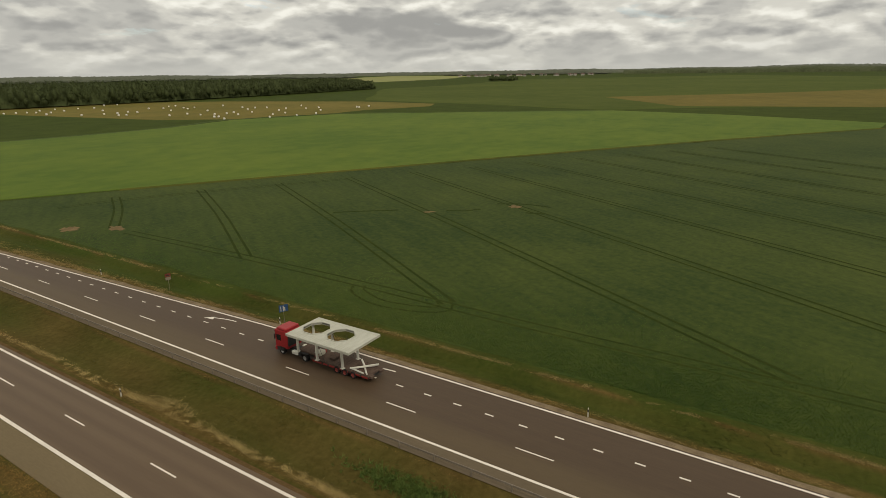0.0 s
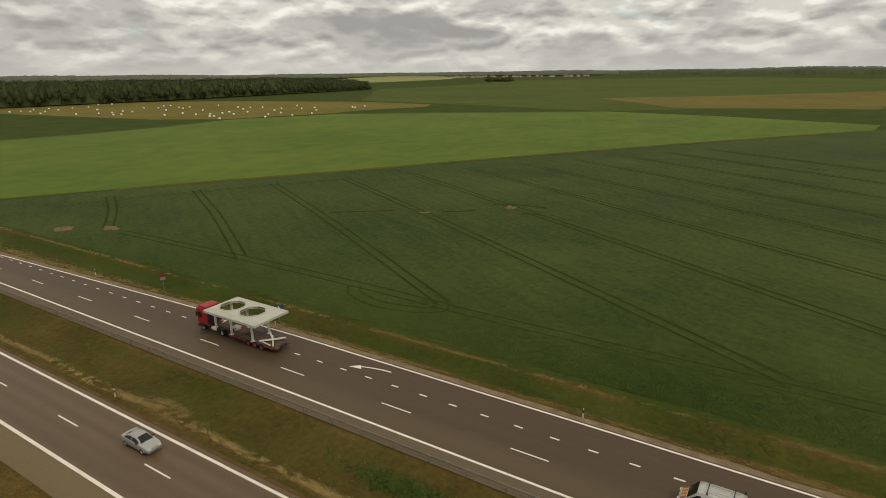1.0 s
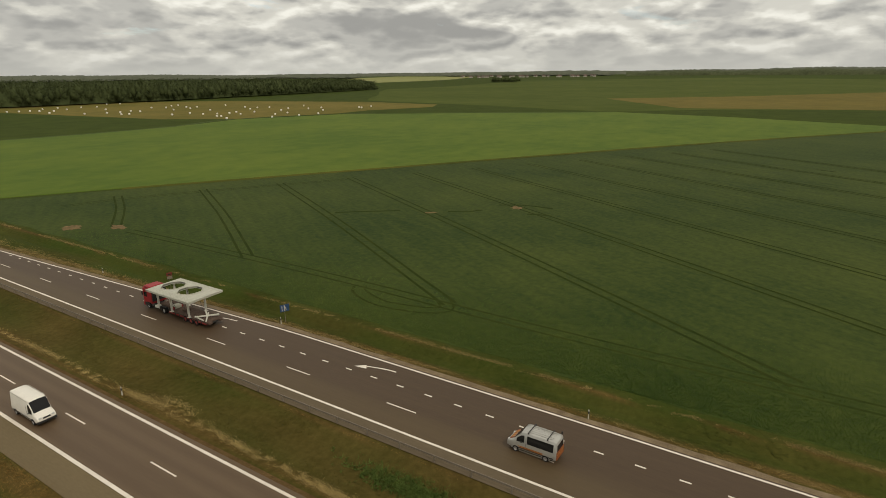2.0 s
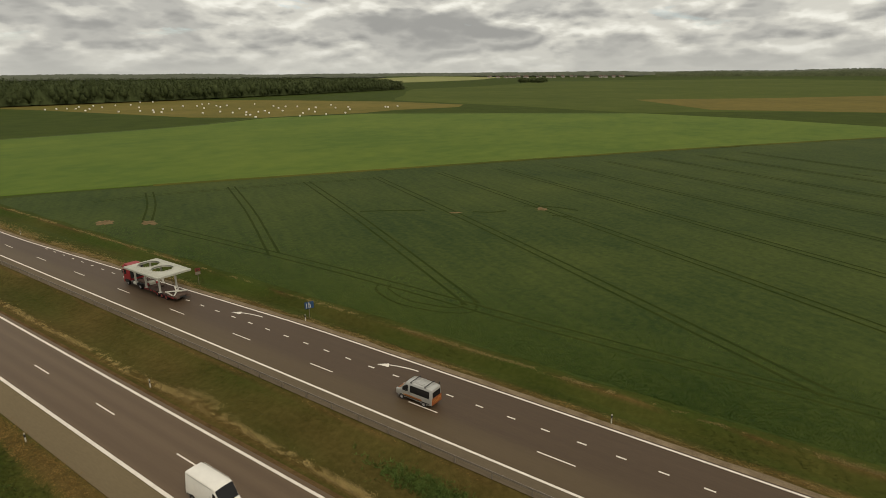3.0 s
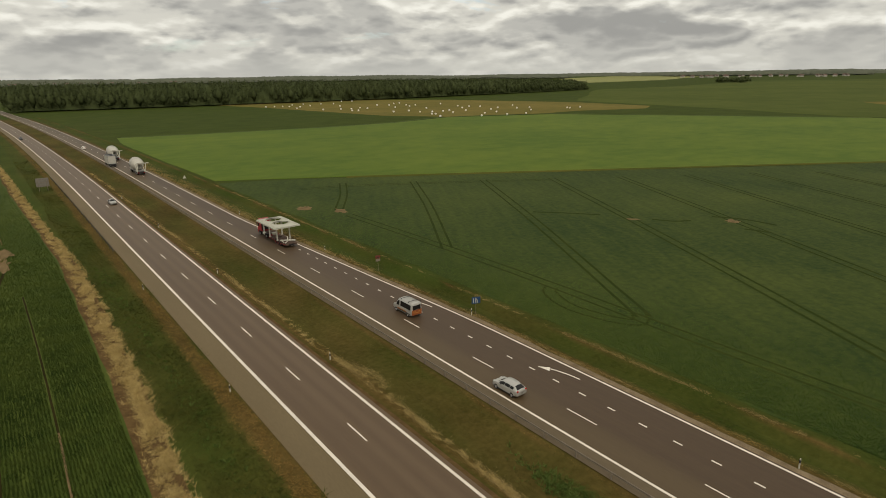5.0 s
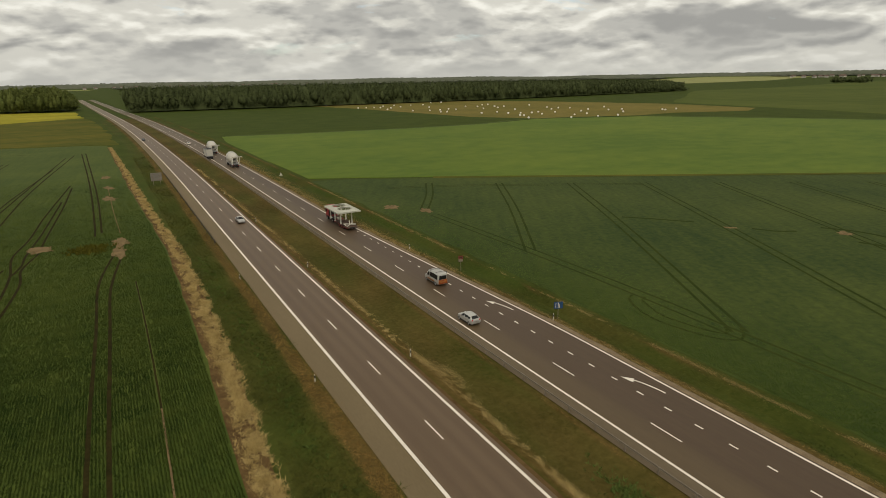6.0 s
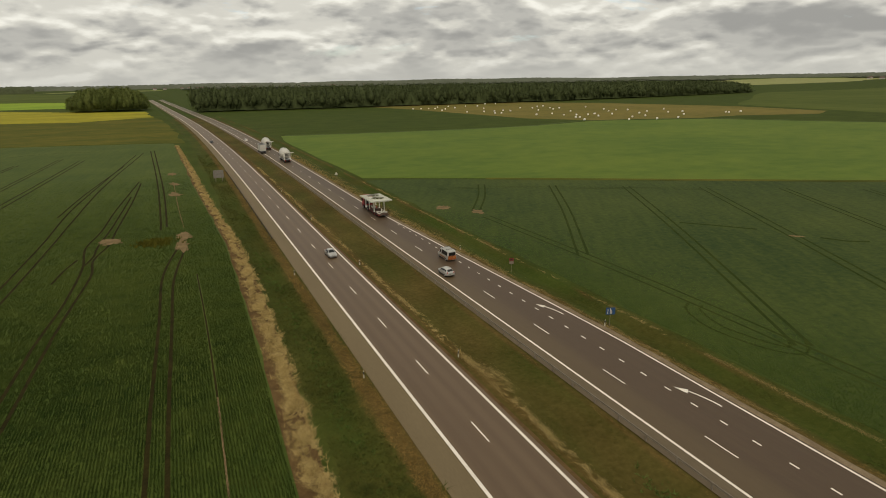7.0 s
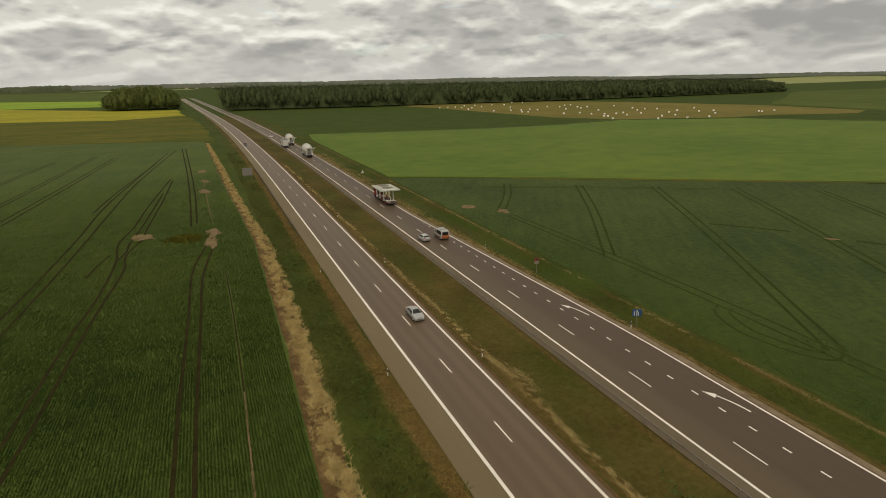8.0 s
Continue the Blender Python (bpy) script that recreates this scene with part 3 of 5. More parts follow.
def soil_patch(cx, cy, rx, ry, turn=0.0):
    low = 0.135 if cx > 0 else 0.22
    verts, n = [(cx, cy, low + 0.05)], 110
    for i in range(n):
        a = 2 * math.pi * i / n
        r = 1 + 0.6 * noise.noise(Vector((cx + 1.6 * math.cos(a), cy + 1.6 * math.sin(a), 3.0))) + 0.35 * noise.noise(Vector((cx + 3.5 * math.cos(a), cy + 3.5 * math.sin(a), 7.0))) + 0.12 * noise.noise(Vector((cx + 14 * math.cos(a), cy + 14 * math.sin(a), 9.0)))
        x, y = rx * r * math.cos(a), ry * r * math.sin(a)
        verts.append((cx + x * math.cos(turn) - y * math.sin(turn), cy + x * math.sin(turn) + y * math.cos(turn), low))
    faces = [(0, 1 + i, 1 + (i + 1) % n) for i in range(n)]
    tagged(sheet("soil_patch", verts, faces, M["soil"]), "bare brown soil patch where wheat failed", "bare soil", "bare patches in the wheat", "stuff")


PATCHES = [(-58.7, 153.5, 2.6, 3.2, 0.5), (-42.9, 151, 1.9, 4.2, 0.0), (-43.4, 142, 1.3, 5.5, 0.0), (-44.3, 212, 2.0, 4.0, 0.2), (-44.1, 235, 1.4, 4.0, 0.3), (-44.6, 262, 1.5, 4, 0),
           (25.5, 150, 1.9, 3.0, -0.3), (32.0, 141, 1.5, 2.6, -0.3), (99.2, 66.9, 1.6, 1.8, -0.6), (83, 83.9, 1.5, 0.7, -0.9)]
for q in PATCHES:
    soil_patch(*q)


def wheat_edge(y):
    """The western wheat's border towards the road."""
    return np.interp(y, [30, 45, 75, 102, 137, 170, 221, 286, 398], [-36.5, -36.2, -35.3, -34.8, -34.5, -35.6, -37.9, -39.8, -43.0])


def straw_right(y):
    return np.interp(y, [30, 44, 56, 73, 101, 136, 153, 169, 219, 285, 383], [-33.2, -32.8, -32.3, -31.6, -31.0, -31.0, -31.8, -32.8, -34.5, -36.5, -40.2])


def wobble(y, seed):
    return 0.5 * noise.noise(Vector((0, float(y) * 0.12, seed))) + 0.35 * noise.noise(Vector((0, float(y) * 0.5, seed)))


hay_bed = []
for y in np.arange(-40, 386, 1.5):
    a, b = float(wheat_edge(y)), float(straw_right(y))
    hay_bed += [(a - 0.25, y, 0.02), ((a + b) / 2, y, 0.10), (b - 0.35 + 0.5 * wobble(y, 5), y, -0.08)]
tagged(sheet("straw_strip", hay_bed, [(3 * i + j, 3 * i + j + 1, 3 * i + j + 4, 3 * i + j + 3) for i in range(len(hay_bed) // 3 - 1) for j in (0, 1)], M["straw_ground"]), "strip of dry straw and bare earth beside wheat", "straw strip", kind="stuff")


# ---- blades ----
RNG = np.random.default_rng(7)


def blades(name, xy, z, height, width, mat, label, category, per=3, lean=0.5, along=0.0):
    """Small leaning blades round each place, as one mesh."""
    n = len(xy)
    k = n * per
    base = np.repeat(np.column_stack([xy, z]), per, 0)
    base[:, :2] += RNG.normal(0, width * (0.2 if along else 0.7), (k, 2))
    if along:
        base[:, 1] += RNG.uniform(-along, along, k)
    a = RNG.uniform(0, 2 * np.pi, k)
    h = np.repeat(height, per) * RNG.uniform(0.6, 1.15, k)
    side = np.column_stack([np.cos(a), np.sin(a), np.zeros(k)]) * (width * RNG.uniform(0.6, 1.2, k) / 2)[:, None]
    tip = base + np.column_stack([RNG.normal(0, lean, k) * h, RNG.normal(0, lean, k) * h, h])
    verts = np.stack([base - side, base + side, tip], 1).reshape(-1, 3)
    return tagged(arrays(name, verts, np.arange(3 * k).reshape(-1, 3), mat), label, category, kind="stuff")


def far_from(xy, lines_, gap):
    keep = np.ones(len(xy), bool)
    for pts in lines_:
        p = np.array(pts)
        for a, b in zip(p[:-1], p[1:]):
            lo, hi = np.minimum(a, b) - gap, np.maximum(a, b) + gap
            idx = np.nonzero(keep & (xy[:, 0] > lo[0]) & (xy[:, 0] < hi[0]) & (xy[:, 1] > lo[1]) & (xy[:, 1] < hi[1]))[0]
            if len(idx):
                d = b - a
                u = np.clip(((xy[idx] - a) @ d) / (d @ d), 0, 1)
                keep[idx[np.linalg.norm(xy[idx] - a - u[:, None] * d, axis=1) < gap]] = False
    return keep


def clear_of_patches(xy):
    keep = np.ones(len(xy), bool)
    for cx, cy, rx, ry, turn in PATCHES:
        dx, dy = xy[:, 0] - cx, xy[:, 1] - cy
        u, v = dx * math.cos(turn) + dy * math.sin(turn), -dx * math.sin(turn) + dy * math.cos(turn)
        keep &= (u / rx) ** 2 + (v / ry) ** 2 > RNG.uniform(0.25, 1.1, len(xy))
    return keep


def crop(name, poly, x0, x1, y0, y1, density, reach, ruts, rowgap, base, tall, wide, mat, label):
    n = int((x1 - x0) * (y1 - y0) * density)
    xy = np.column_stack([RNG.uniform(x0, x1, n), RNG.uniform(y0, y1, n)])
    if rowgap:
        xy[:, 0] = np.round(xy[:, 0] / rowgap) * rowgap + RNG.normal(0, 1, n) * rowgap * np.interp(xy[:, 1], [40, 75, 120], [0.12, 0.22, 0.7])
    r = np.hypot(xy[:, 0] + 41.8, xy[:, 1])
    xy = xy[(r < reach) & (RNG.uniform(0, 1, n) < np.clip(1.5 * (1 - r / reach), 0, 1) * np.clip(75.0 / r, 0.35, 1))]
    if not rowgap:
        xy = xy[RNG.uniform(0, 1, len(xy)) < np.clip((46 - xy[:, 0]) / 26, 0, 1) ** 1.8]
    xy = xy[inside(poly, xy)]
    xy = xy[far_from(xy, ruts, 0.24 if rowgap else 0.36)]
    xy = xy[clear_of_patches(xy)]
    blades(name, xy, np.full(len(xy), base), RNG.uniform(tall * 0.6, tall, len(xy)), wide, M[mat], label, "wheat", lean=0.25 if rowgap == 0 else 0.22, along=0.5 if rowgap else 0.0)


crop("wheat_blades_east", EAST, 19.4, 52, -45, 150, 62, 175, east_ruts + faint_ruts[:2], 0, 0.085, 0.20, 0.05, "wheat_tuft", "dense green wheat blades in a field")
crop("wheat_blades_west", WEST, -130, -33, 22, 280, 46, 270, west_ruts + furrow, 0.32, 0.10, 0.32, 0.11, "wheat_tuft_west", "dense green wheat blades in rows")


def verge(name, x0, x1, y0, y1, density, height, label_g, label_d, green="grass_tuft"):
    n = int((x1 - x0) * (y1 - y0) * density)
    xy = np.column_stack([RNG.uniform(x0, x1, n), RNG.uniform(y0, y1, n)])
    xy = xy[RNG.uniform(0, 1, n) < np.clip(60.0 / (np.abs(xy[:, 1]) + 1), 0.12, 1)]
    z = np.interp(xy[:, 0], [q[0] for q in PROFILE], [q[1] for q in PROFILE]) - 0.02
    edge = right_edge(xy[:, 1]) + 1.4
    ok = (xy[:, 0] < 0) | (xy[:, 0] > edge)
    xy, z = xy[ok], z[ok]
    dry = np.array([dryness(a, b) + 0.3 * noise.noise(Vector((a * 0.5, b * 0.5, 8))) > 0.5 for a, b in xy])
    xy[:, 0] += bend(xy[:, 1])
    lush = np.array([0.75 + 0.9 * noise.noise(Vector((a * 0.2, b * 0.1, 12))) for a, b in xy]).clip(0.35, 1.6)
    blades(name + "_grass", xy[~dry], z[~dry], height * lush[~dry], 0.11, M[green], label_g, "grass", lean=1.5)
    if dry.sum():
        blades(name + "_dry_grass", xy[dry], z[dry], 0.7 * height * lush[dry], 0.07, M["dry_tuft"], label_d, "dry grass", lean=1.5)


verge("median", -11.5, -2.5, 5, 330, 18, 0.09, "rough green grass in the highway median", "dry brown grass along the median edge")
verge("east_verge", 9.5, 21.0, -25, 250, 16, 0.13, "rough green grass on the road verge", "dry brown grass along the gravel edge", "grass_lush")
verge("west_verge", -31.6, -23.7, 25, 330, 24, 0.28, "lush green grass on the ditch bank", "dry brown grass along the hard shoulder", "grass_lush")

n = 150000
hy = 25 + 360 * RNG.uniform(0, 1, n) ** 1.9
share = np.clip(RNG.normal(0.58, 0.19, n), 0.10, 1.05)
left = wheat_edge(hy) + 0.3
hx = left + (straw_right(hy) - left) * share + 0.6 * np.array([wobble(v, 5) for v in hy])
lump = np.array([noise.noise(Vector((a * 0.8, b * 0.30, 30))) + 0.7 * noise.noise(Vector((a * 2.4, b * 1.5, 33))) for a, b in zip(hx, hy)])
ok = lump > -0.22 + 0.9 * (share - 0.66) ** 2
hx, hy, lump = hx[ok], hy[ok], lump[ok]
dull = RNG.uniform(0, 1, len(hx)) < np.clip(0.40 - 0.8 * lump, 0.08, 0.9)
for name, pick, mat, label in (("straw_heap", ~dull, "straw", "loose dry straw heaped along the field edge"), ("trodden_straw", dull, "dull_straw", "flattened weathered straw along the field edge")):
    blades(name, np.column_stack([hx, hy])[pick], np.full(pick.sum(), 0.0), RNG.uniform(0.10, 0.42, pick.sum()) * (1 + 1.2 * lump[pick]).clip(0.25, 2.2), 0.06, M[mat], label, "straw", per=2, lean=0.9)
n = 190000
ey = 6 + 260 * RNG.uniform(0, 1, n) ** 1.5
swing = np.array([1.1 * max(0.0, noise.noise(Vector((0, float(v) * 0.045, 20)))) + 1.1 * math.exp(-((v - 58) / 5.0) ** 2) for v in ey])
ex = -10.55 + 0.75 * swing + RNG.normal(0, 1, n) * (0.36 + 0.30 * swing) + 0.25 * np.array([wobble(v, 11) for v in ey])
ok = np.array([noise.noise(Vector((a * 0.6, b * 0.10, 40))) + 0.7 * noise.noise(Vector((a * 1.6, b * 0.9, 44))) for a, b in zip(ex, ey)]) * 1.3 + 0.36 + 0.35 * swing > RNG.uniform(0, 1, n)
ex, ey = (ex + bend(ey))[ok], ey[ok]
fresh = RNG.uniform(0, 1, len(ex)) < 0.4
for name, pick, mat, label in (("median_straw", fresh, "straw", "broken band of pale straw along the median edge"), ("median_stubble", ~fresh, "dull_straw", "trodden brown stalks along the median edge")):
    blades(name, np.column_stack([ex, ey])[pick], np.full(pick.sum(), -0.15), RNG.uniform(0.03, 0.09, pick.sum()), 0.045, M[mat], label, "straw", per=1, lean=1.6)
n = 150000
ey = -30 + 330 * RNG.uniform(0, 1, n)
ex = right_edge(ey) + 1.5 + np.abs(RNG.normal(0, 1, n)) * np.interp(ey, [80, 150, 260], [0.75, 1.5, 2.0]) + 0.4 * np.array([wobble(v, 23) for v in ey])
ok = np.array([noise.noise(Vector((a * 0.5, b * 0.12, 60))) + 0.7 * noise.noise(Vector((a * 1.5, b * 0.8, 64))) for a, b in zip(ex, ey)]) * 1.3 + np.interp(ey, [40, 140], [0.28, 0.60]) > RNG.uniform(0, 1, n)
ez = np.interp(ex, [q[0] for q in PROFILE], [q[1] for q in PROFILE])
blades("verge_straw", np.column_stack([ex + bend(ey), ey])[ok], ez[ok], np.interp(ey, [40, 180], [0.05, 0.14])[ok] * RNG.uniform(0.6, 1.3, ok.sum()), 0.05, M["dull_straw"], "patches of pale dead grass beside the gravel edge", "straw", per=1, lean=1.4)
n = 80000
ey = -20 + 225 * RNG.uniform(0, 1, n)
ex = 18.6 + RNG.normal(0, 0.26, n) + 0.6 * np.array([wobble(v, 17) for v in ey])
thick = np.interp(ey, [-20, 60, 90, 170, 205], [0.10, 0.08, -0.12, -0.20, 0.0])
ok = np.array([noise.noise(Vector((a * 0.3, b * 0.10, 50))) + 0.6 * noise.noise(Vector((a, b * 0.6, 54))) for a, b in zip(ex, ey)]) > thick
blades("wheat_edge_straw", np.column_stack([ex, ey])[ok], np.full(ok.sum(), 0.05), RNG.uniform(0.03, 0.09, ok.sum()), 0.045, M["dull_straw"], "thin broken line of straw at the wheat edge", "straw", per=1, lean=1.5)
n = 900
nx, ny = RNG.normal(-5.9, 0.9, n), RNG.normal(27.0, 2.8, n)
blades("nettle_patch", np.column_stack([nx, ny]), np.full(n, -0.5), RNG.uniform(0.18, 0.42, n), 0.11, M["nettle"], "tall dark green weeds in the median", "weeds", per=6, lean=0.7)
n = 260
bx, by = RNG.normal(-49.0, 1.7, n), RNG.normal(147.0, 1.6, n)
blades("withered_weeds", np.column_stack([bx, by]), np.full(n, 0.2), RNG.uniform(0.4, 1.0, n), 0.3, M["olive"], "withered brown weeds standing in the wheat", "weeds", per=5, lean=0.4)
n = 420
wx, wy = RNG.uniform(-31, -27.5, n), RNG.uniform(40, 130, n)
blades("ditch_weeds", np.column_stack([wx, wy]), np.full(n, -0.55), RNG.uniform(0.2, 0.45, n), 0.18, M["nettle"], "scattered leafy weeds in the ditch", "weeds", per=5, lean=0.45)


# ---- woods ----
def woods(name, spots, heights, radius, leaves, leaf, label, category, mat="leaf_dark"):
    """Crowns of many small leaf clumps round dark hearts, with uneven outlines."""
    vs, ts, m = [], [], 0
    octa = np.array([(1, 0, 0), (-1, 0, 0), (0, 1, 0), (0, -1, 0), (0, 0, 1), (0, 0, -1)], float)
    of = np.array([(0, 2, 4), (2, 1, 4), (1, 3, 4), (3, 0, 4), (2, 0, 5), (1, 2, 5), (3, 1, 5), (0, 3, 5)])
    for (x, y), h in zip(spots, heights):
        r = radius * RNG.uniform(0.75, 1.3)
        pointed = RNG.uniform(0, 1) < 0.06
        c = np.array((x, y, h * 0.55))
        size = np.array((r * 0.85, r * 0.85, h * 0.42))
        vs.append(c + octa * size)
        ts.append(of + m)
        m += 6
        d = RNG.normal(0, 1, (leaves, 3))
        d /= np.linalg.norm(d, axis=1)[:, None]
        d[:, 2] = np.sign(d[:, 2]) * np.abs(d[:, 2]) ** 0.72
        d[:, :2] *= (1.0 + 0.35 * (1 - np.abs(d[:, 2:])))
        spread = RNG.uniform(0.72, 1.06, (leaves, 1))
        p = d * spread * np.array((r, r, h * 0.45))
        if pointed:
            p[:, :2] *= np.clip(1.0 - p[:, 2:] / (h * 0.45), 0.15, 1.3) * 0.75
        p += c
        q = RNG.normal(0, leaf, (leaves, 3, 3))
        vs.append((p[:, None, :] + q).reshape(-1, 3))
        ts.append(np.arange(3 * leaves).reshape(-1, 3) + m)
        m += 3 * leaves
    v = np.concatenate(vs)
    v[:, 2] = np.maximum(v[:, 2], 0.0)
    return tagged(arrays(name, v, np.concatenate(ts), M[mat]), label, category, kind="stuff")


def forest_spots():
    spots, hs = [], []
    xs, ys = [-22, 126, 444, 600, 760, 930], [812, 787, 748, 756, 765, 785]
    for row in range(6):
        for x in np.arange(-11, 935, 5.2):
            px, py = x + RNG.normal(0, 2.2), np.interp(x, xs, ys) + 7.5 * row + RNG.normal(0, 2.2)
            tall = np.interp(x, [-24, 100, 300, 600, 850, 935], [31, 30, 29, 27, 22, 18]) + 2.5 * noise.noise(Vector((x * 0.02, row, 0)))
            tall *= RNG.uniform(0.35, 0.85) if row == 0 else RNG.uniform(0.8, 0.95) if row == 1 else 1.0
            spots.append((px, py))
            hs.append(tall * RNG.uniform(0.90, 1.05))
    return spots, hs


sp, hs = forest_spots()
woods("forest", sp, hs, 5.0, 260, 0.52, "dark mixed forest edge beyond the hay meadow", "forest")
gs, gh = [], []
while len(gs) < 260:
    x, y = RNG.uniform(-163, -70), RNG.uniform(912, 985)
    e = ((x + 117) / 46) ** 4 + ((y - 948) / 38) ** 4
    if e < 1:
        gs.append((x, y))
        gh.append(RNG.uniform(28, 33.5) * (1 - 0.42 * e) * (1 if RNG.uniform() > 0.25 else 0.75))
woods("grove", gs, gh, 5.0, 220, 0.62, "dense round grove of leafy trees by the road", "grove", "leaf_grove")
gs = [(RNG.uniform(1600, 1650), RNG.uniform(800, 885)) for _ in range(50)]
woods("field_copse", gs, [RNG.uniform(11, 15.5) for _ in gs], 4.5, 30, 1.3, "small dark copse standing alone in fields", "copse")


def belt(name, az0, az1, dist, depth, tall, gap, label, mat="leaf_far_haze"):
    spots, hs = [], []
    for a in np.arange(az0, az1, math.degrees(gap / dist)):
        for row in range(3):
            r = dist + depth * RNG.uniform(0, 1) + 120 * noise.noise(Vector((a * 0.3, row, 1)))
            spots.append((-41.8 + r * math.sin(radians(a)), r * math.cos(radians(a))))
            hs.append(max(5.0, tall * (0.78 + 0.35 * noise.noise(Vector((a * 0.25, 3, row)))) * RNG.uniform(0.93, 1.05)))
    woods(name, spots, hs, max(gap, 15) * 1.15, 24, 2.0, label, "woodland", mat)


def canopy(name, lines_, heights, mat, label, category):
    """A closed bumpy canopy: lines_ are the rows of its surface from front to back."""
    k = len(lines_[0])
    v = np.concatenate([np.column_stack([np.array(p), h]) for p, h in zip(lines_, heights)])
    f = []
    for i in range(len(lines_) - 1):
        for j in range(k - 1):
            a = i * k + j
            f += [(a, a + 1, a + k + 1), (a, a + k + 1, a + k)]
    return tagged(arrays(name, v, np.array(f), M[mat]), label, category, kind="stuff")


def ridge(name, az0, az1, dist, depth, tall, label, mat="leaf_far_haze"):
    az = np.arange(az0, az1, math.degrees(7.0 / dist))
    rise = np.interp(az, [-24, -2, 22, 42, 60, 90], [1.2, 1.5, 1.5, 1.1, 1.2, 1.8]) if dist > 4000 else 1.5 if az0 < 0 else 1.0
    low = rise * np.array([tall * (0.74 + 0.30 * noise.noise(Vector((a * 0.14, 3, 0))) + 0.07 * noise.noise(Vector((a * 1.6, 5, 0)))) for a in az])
    lines_, hs = [], []
    for u, h in ((0, 0), (0.04, 0.45), (0.12, 0.75), (0.3, 0.9), (0.6, 1.0), (1.0, 0.95), (1.1, 0)):
        r = dist + depth * u + 110 * np.array([noise.noise(Vector((a * 0.3, 1, 1))) for a in az]) + RNG.normal(0, 2.5, len(az))
        lines_.append(np.column_stack([-41.8 + r * np.sin(np.radians(az)), r * np.cos(np.radians(az))]))
        hs.append(h * low * RNG.uniform(0.86, 1.08, len(az)))
    canopy(name, lines_, hs, mat, label, "woodland")


# filler sheet among the crowns, added so gaps show lit leaves, not black
xs = np.arange(-11, 930, 2.2)
edge_line = np.interp(xs, [-22, 126, 444, 600, 760, 930], [812, 787, 748, 756, 765, 785])
top_line = np.interp(xs, [-24, 100, 300, 600, 850, 935], [31, 30, 29, 27, 22, 18])
rows_, hs_ = [], []
for back, h in ((-2, 0.05), (1, 0.30), (4, 0.52), (8, 0.70), (14, 0.80), (24, 0.84), (40, 0.84), (44, 0.1)):
    rows_.append(np.column_stack([xs + RNG.normal(0, 0.7, len(xs)), edge_line + back + RNG.normal(0, 0.9, len(xs))]))
    hs_.append(top_line * h * RNG.uniform(0.82, 1.10, len(xs)))
canopy("forest_gap_fill", rows_, hs_, "leaf_dark", "leafy filler sheet added between the crowns of the forest edge", "forest")
ridge("woodland_far", -24, 106, 4450, 400, 25, "distant wooded ridge along the horizon, haze in its colour")
ridge("woodland_west", -24, -9.5, 3300, 300, 24, "dark distant wood beyond the lime field, haze in its colour", "leaf_mid_haze")
ridge("woodland_east", 74, 106, 3500, 300, 34, "dark distant wood along the horizon, haze in its colour", "leaf_mid_haze")
belt("woodland_village", 58, 73, 3500, 300, 13, 34, "scattered trees round a distant village, haze in their colour")
belt("woodland_middle", 2, 50, 3000, 600, 14, 60, "loose distant tree lines behind the forest, haze in their colour")


def house(at, w, d, h):
    root = thing("house", "small pale distant house with a dark pitched roof", "house", "houses of the distant village", at=at)
    part("wall", block(-w / 2, w / 2, -d / 2, d / 2, 0, h), M["plaster"], root)
    bm = bmesh.new()
    o = 0.5
    v = [bm.verts.new(q) for q in ((-w / 2 - o, -d / 2 - o, h), (w / 2 + o, -d / 2 - o, h), (w / 2 + o, d / 2 + o, h), (-w / 2 - o, d / 2 + o, h), (-w / 2 - o, 0, h + d * 0.45), (w / 2 + o, 0, h + d * 0.45))]
    for f in ((0, 1, 5, 4), (2, 3, 4, 5), (1, 2, 5), (3, 0, 4), (3, 2, 1, 0)):
        bm.faces.new([v[i] for i in f])
    part("roof", bm, M["roof"], root)
    for x in (-w / 4, w / 4):
        part("window", block(x - 0.6, x + 0.6, -d / 2 - 0.05, -d / 2, h * 0.35, h * 0.75), M["black"], root)
    return root


first_house = None
for i in range(34):
    a, r = radians(RNG.uniform(59, 72)), RNG.uniform(3000, 3450)
    at = pose(-41.8 + r * math.sin(a), r * math.cos(a), 0, 0, 0, RNG.uniform(0, 180))
    if first_house is None:
        first_house = house(at, 16, 10, 6)
    else:
        copy_thing(first_house, at)


for i in range(26):
    a, r = radians(RNG.uniform(-2, 17)), RNG.uniform(3300, 4200)
    copy_thing(first_house, pose(-41.8 + r * math.sin(a), r * math.cos(a), 0, 0, 0, RNG.uniform(0, 180)))


# ---- bales ----
def bale():
    root = thing("hay_bale", "round hay bale wrapped in white film", "hay bale", "bales on the hay meadow")
    bm = bmesh.new()
    bmesh.ops.create_cone(bm, cap_ends=True, segments=14, radius1=0.8, radius2=0.8, depth=1.35, matrix=pose(0, 0, 0.9, 0, 90, 0))
    bmesh.ops.bevel(bm, geom=[e for e in bm.edges if len(e.link_faces) == 2 and e.calc_face_angle() > 1.0], offset=0.14, segments=2, profile=0.5, affect="EDGES")
    part("wrap", bm, M["bale"], root, smooth=True)
    return root


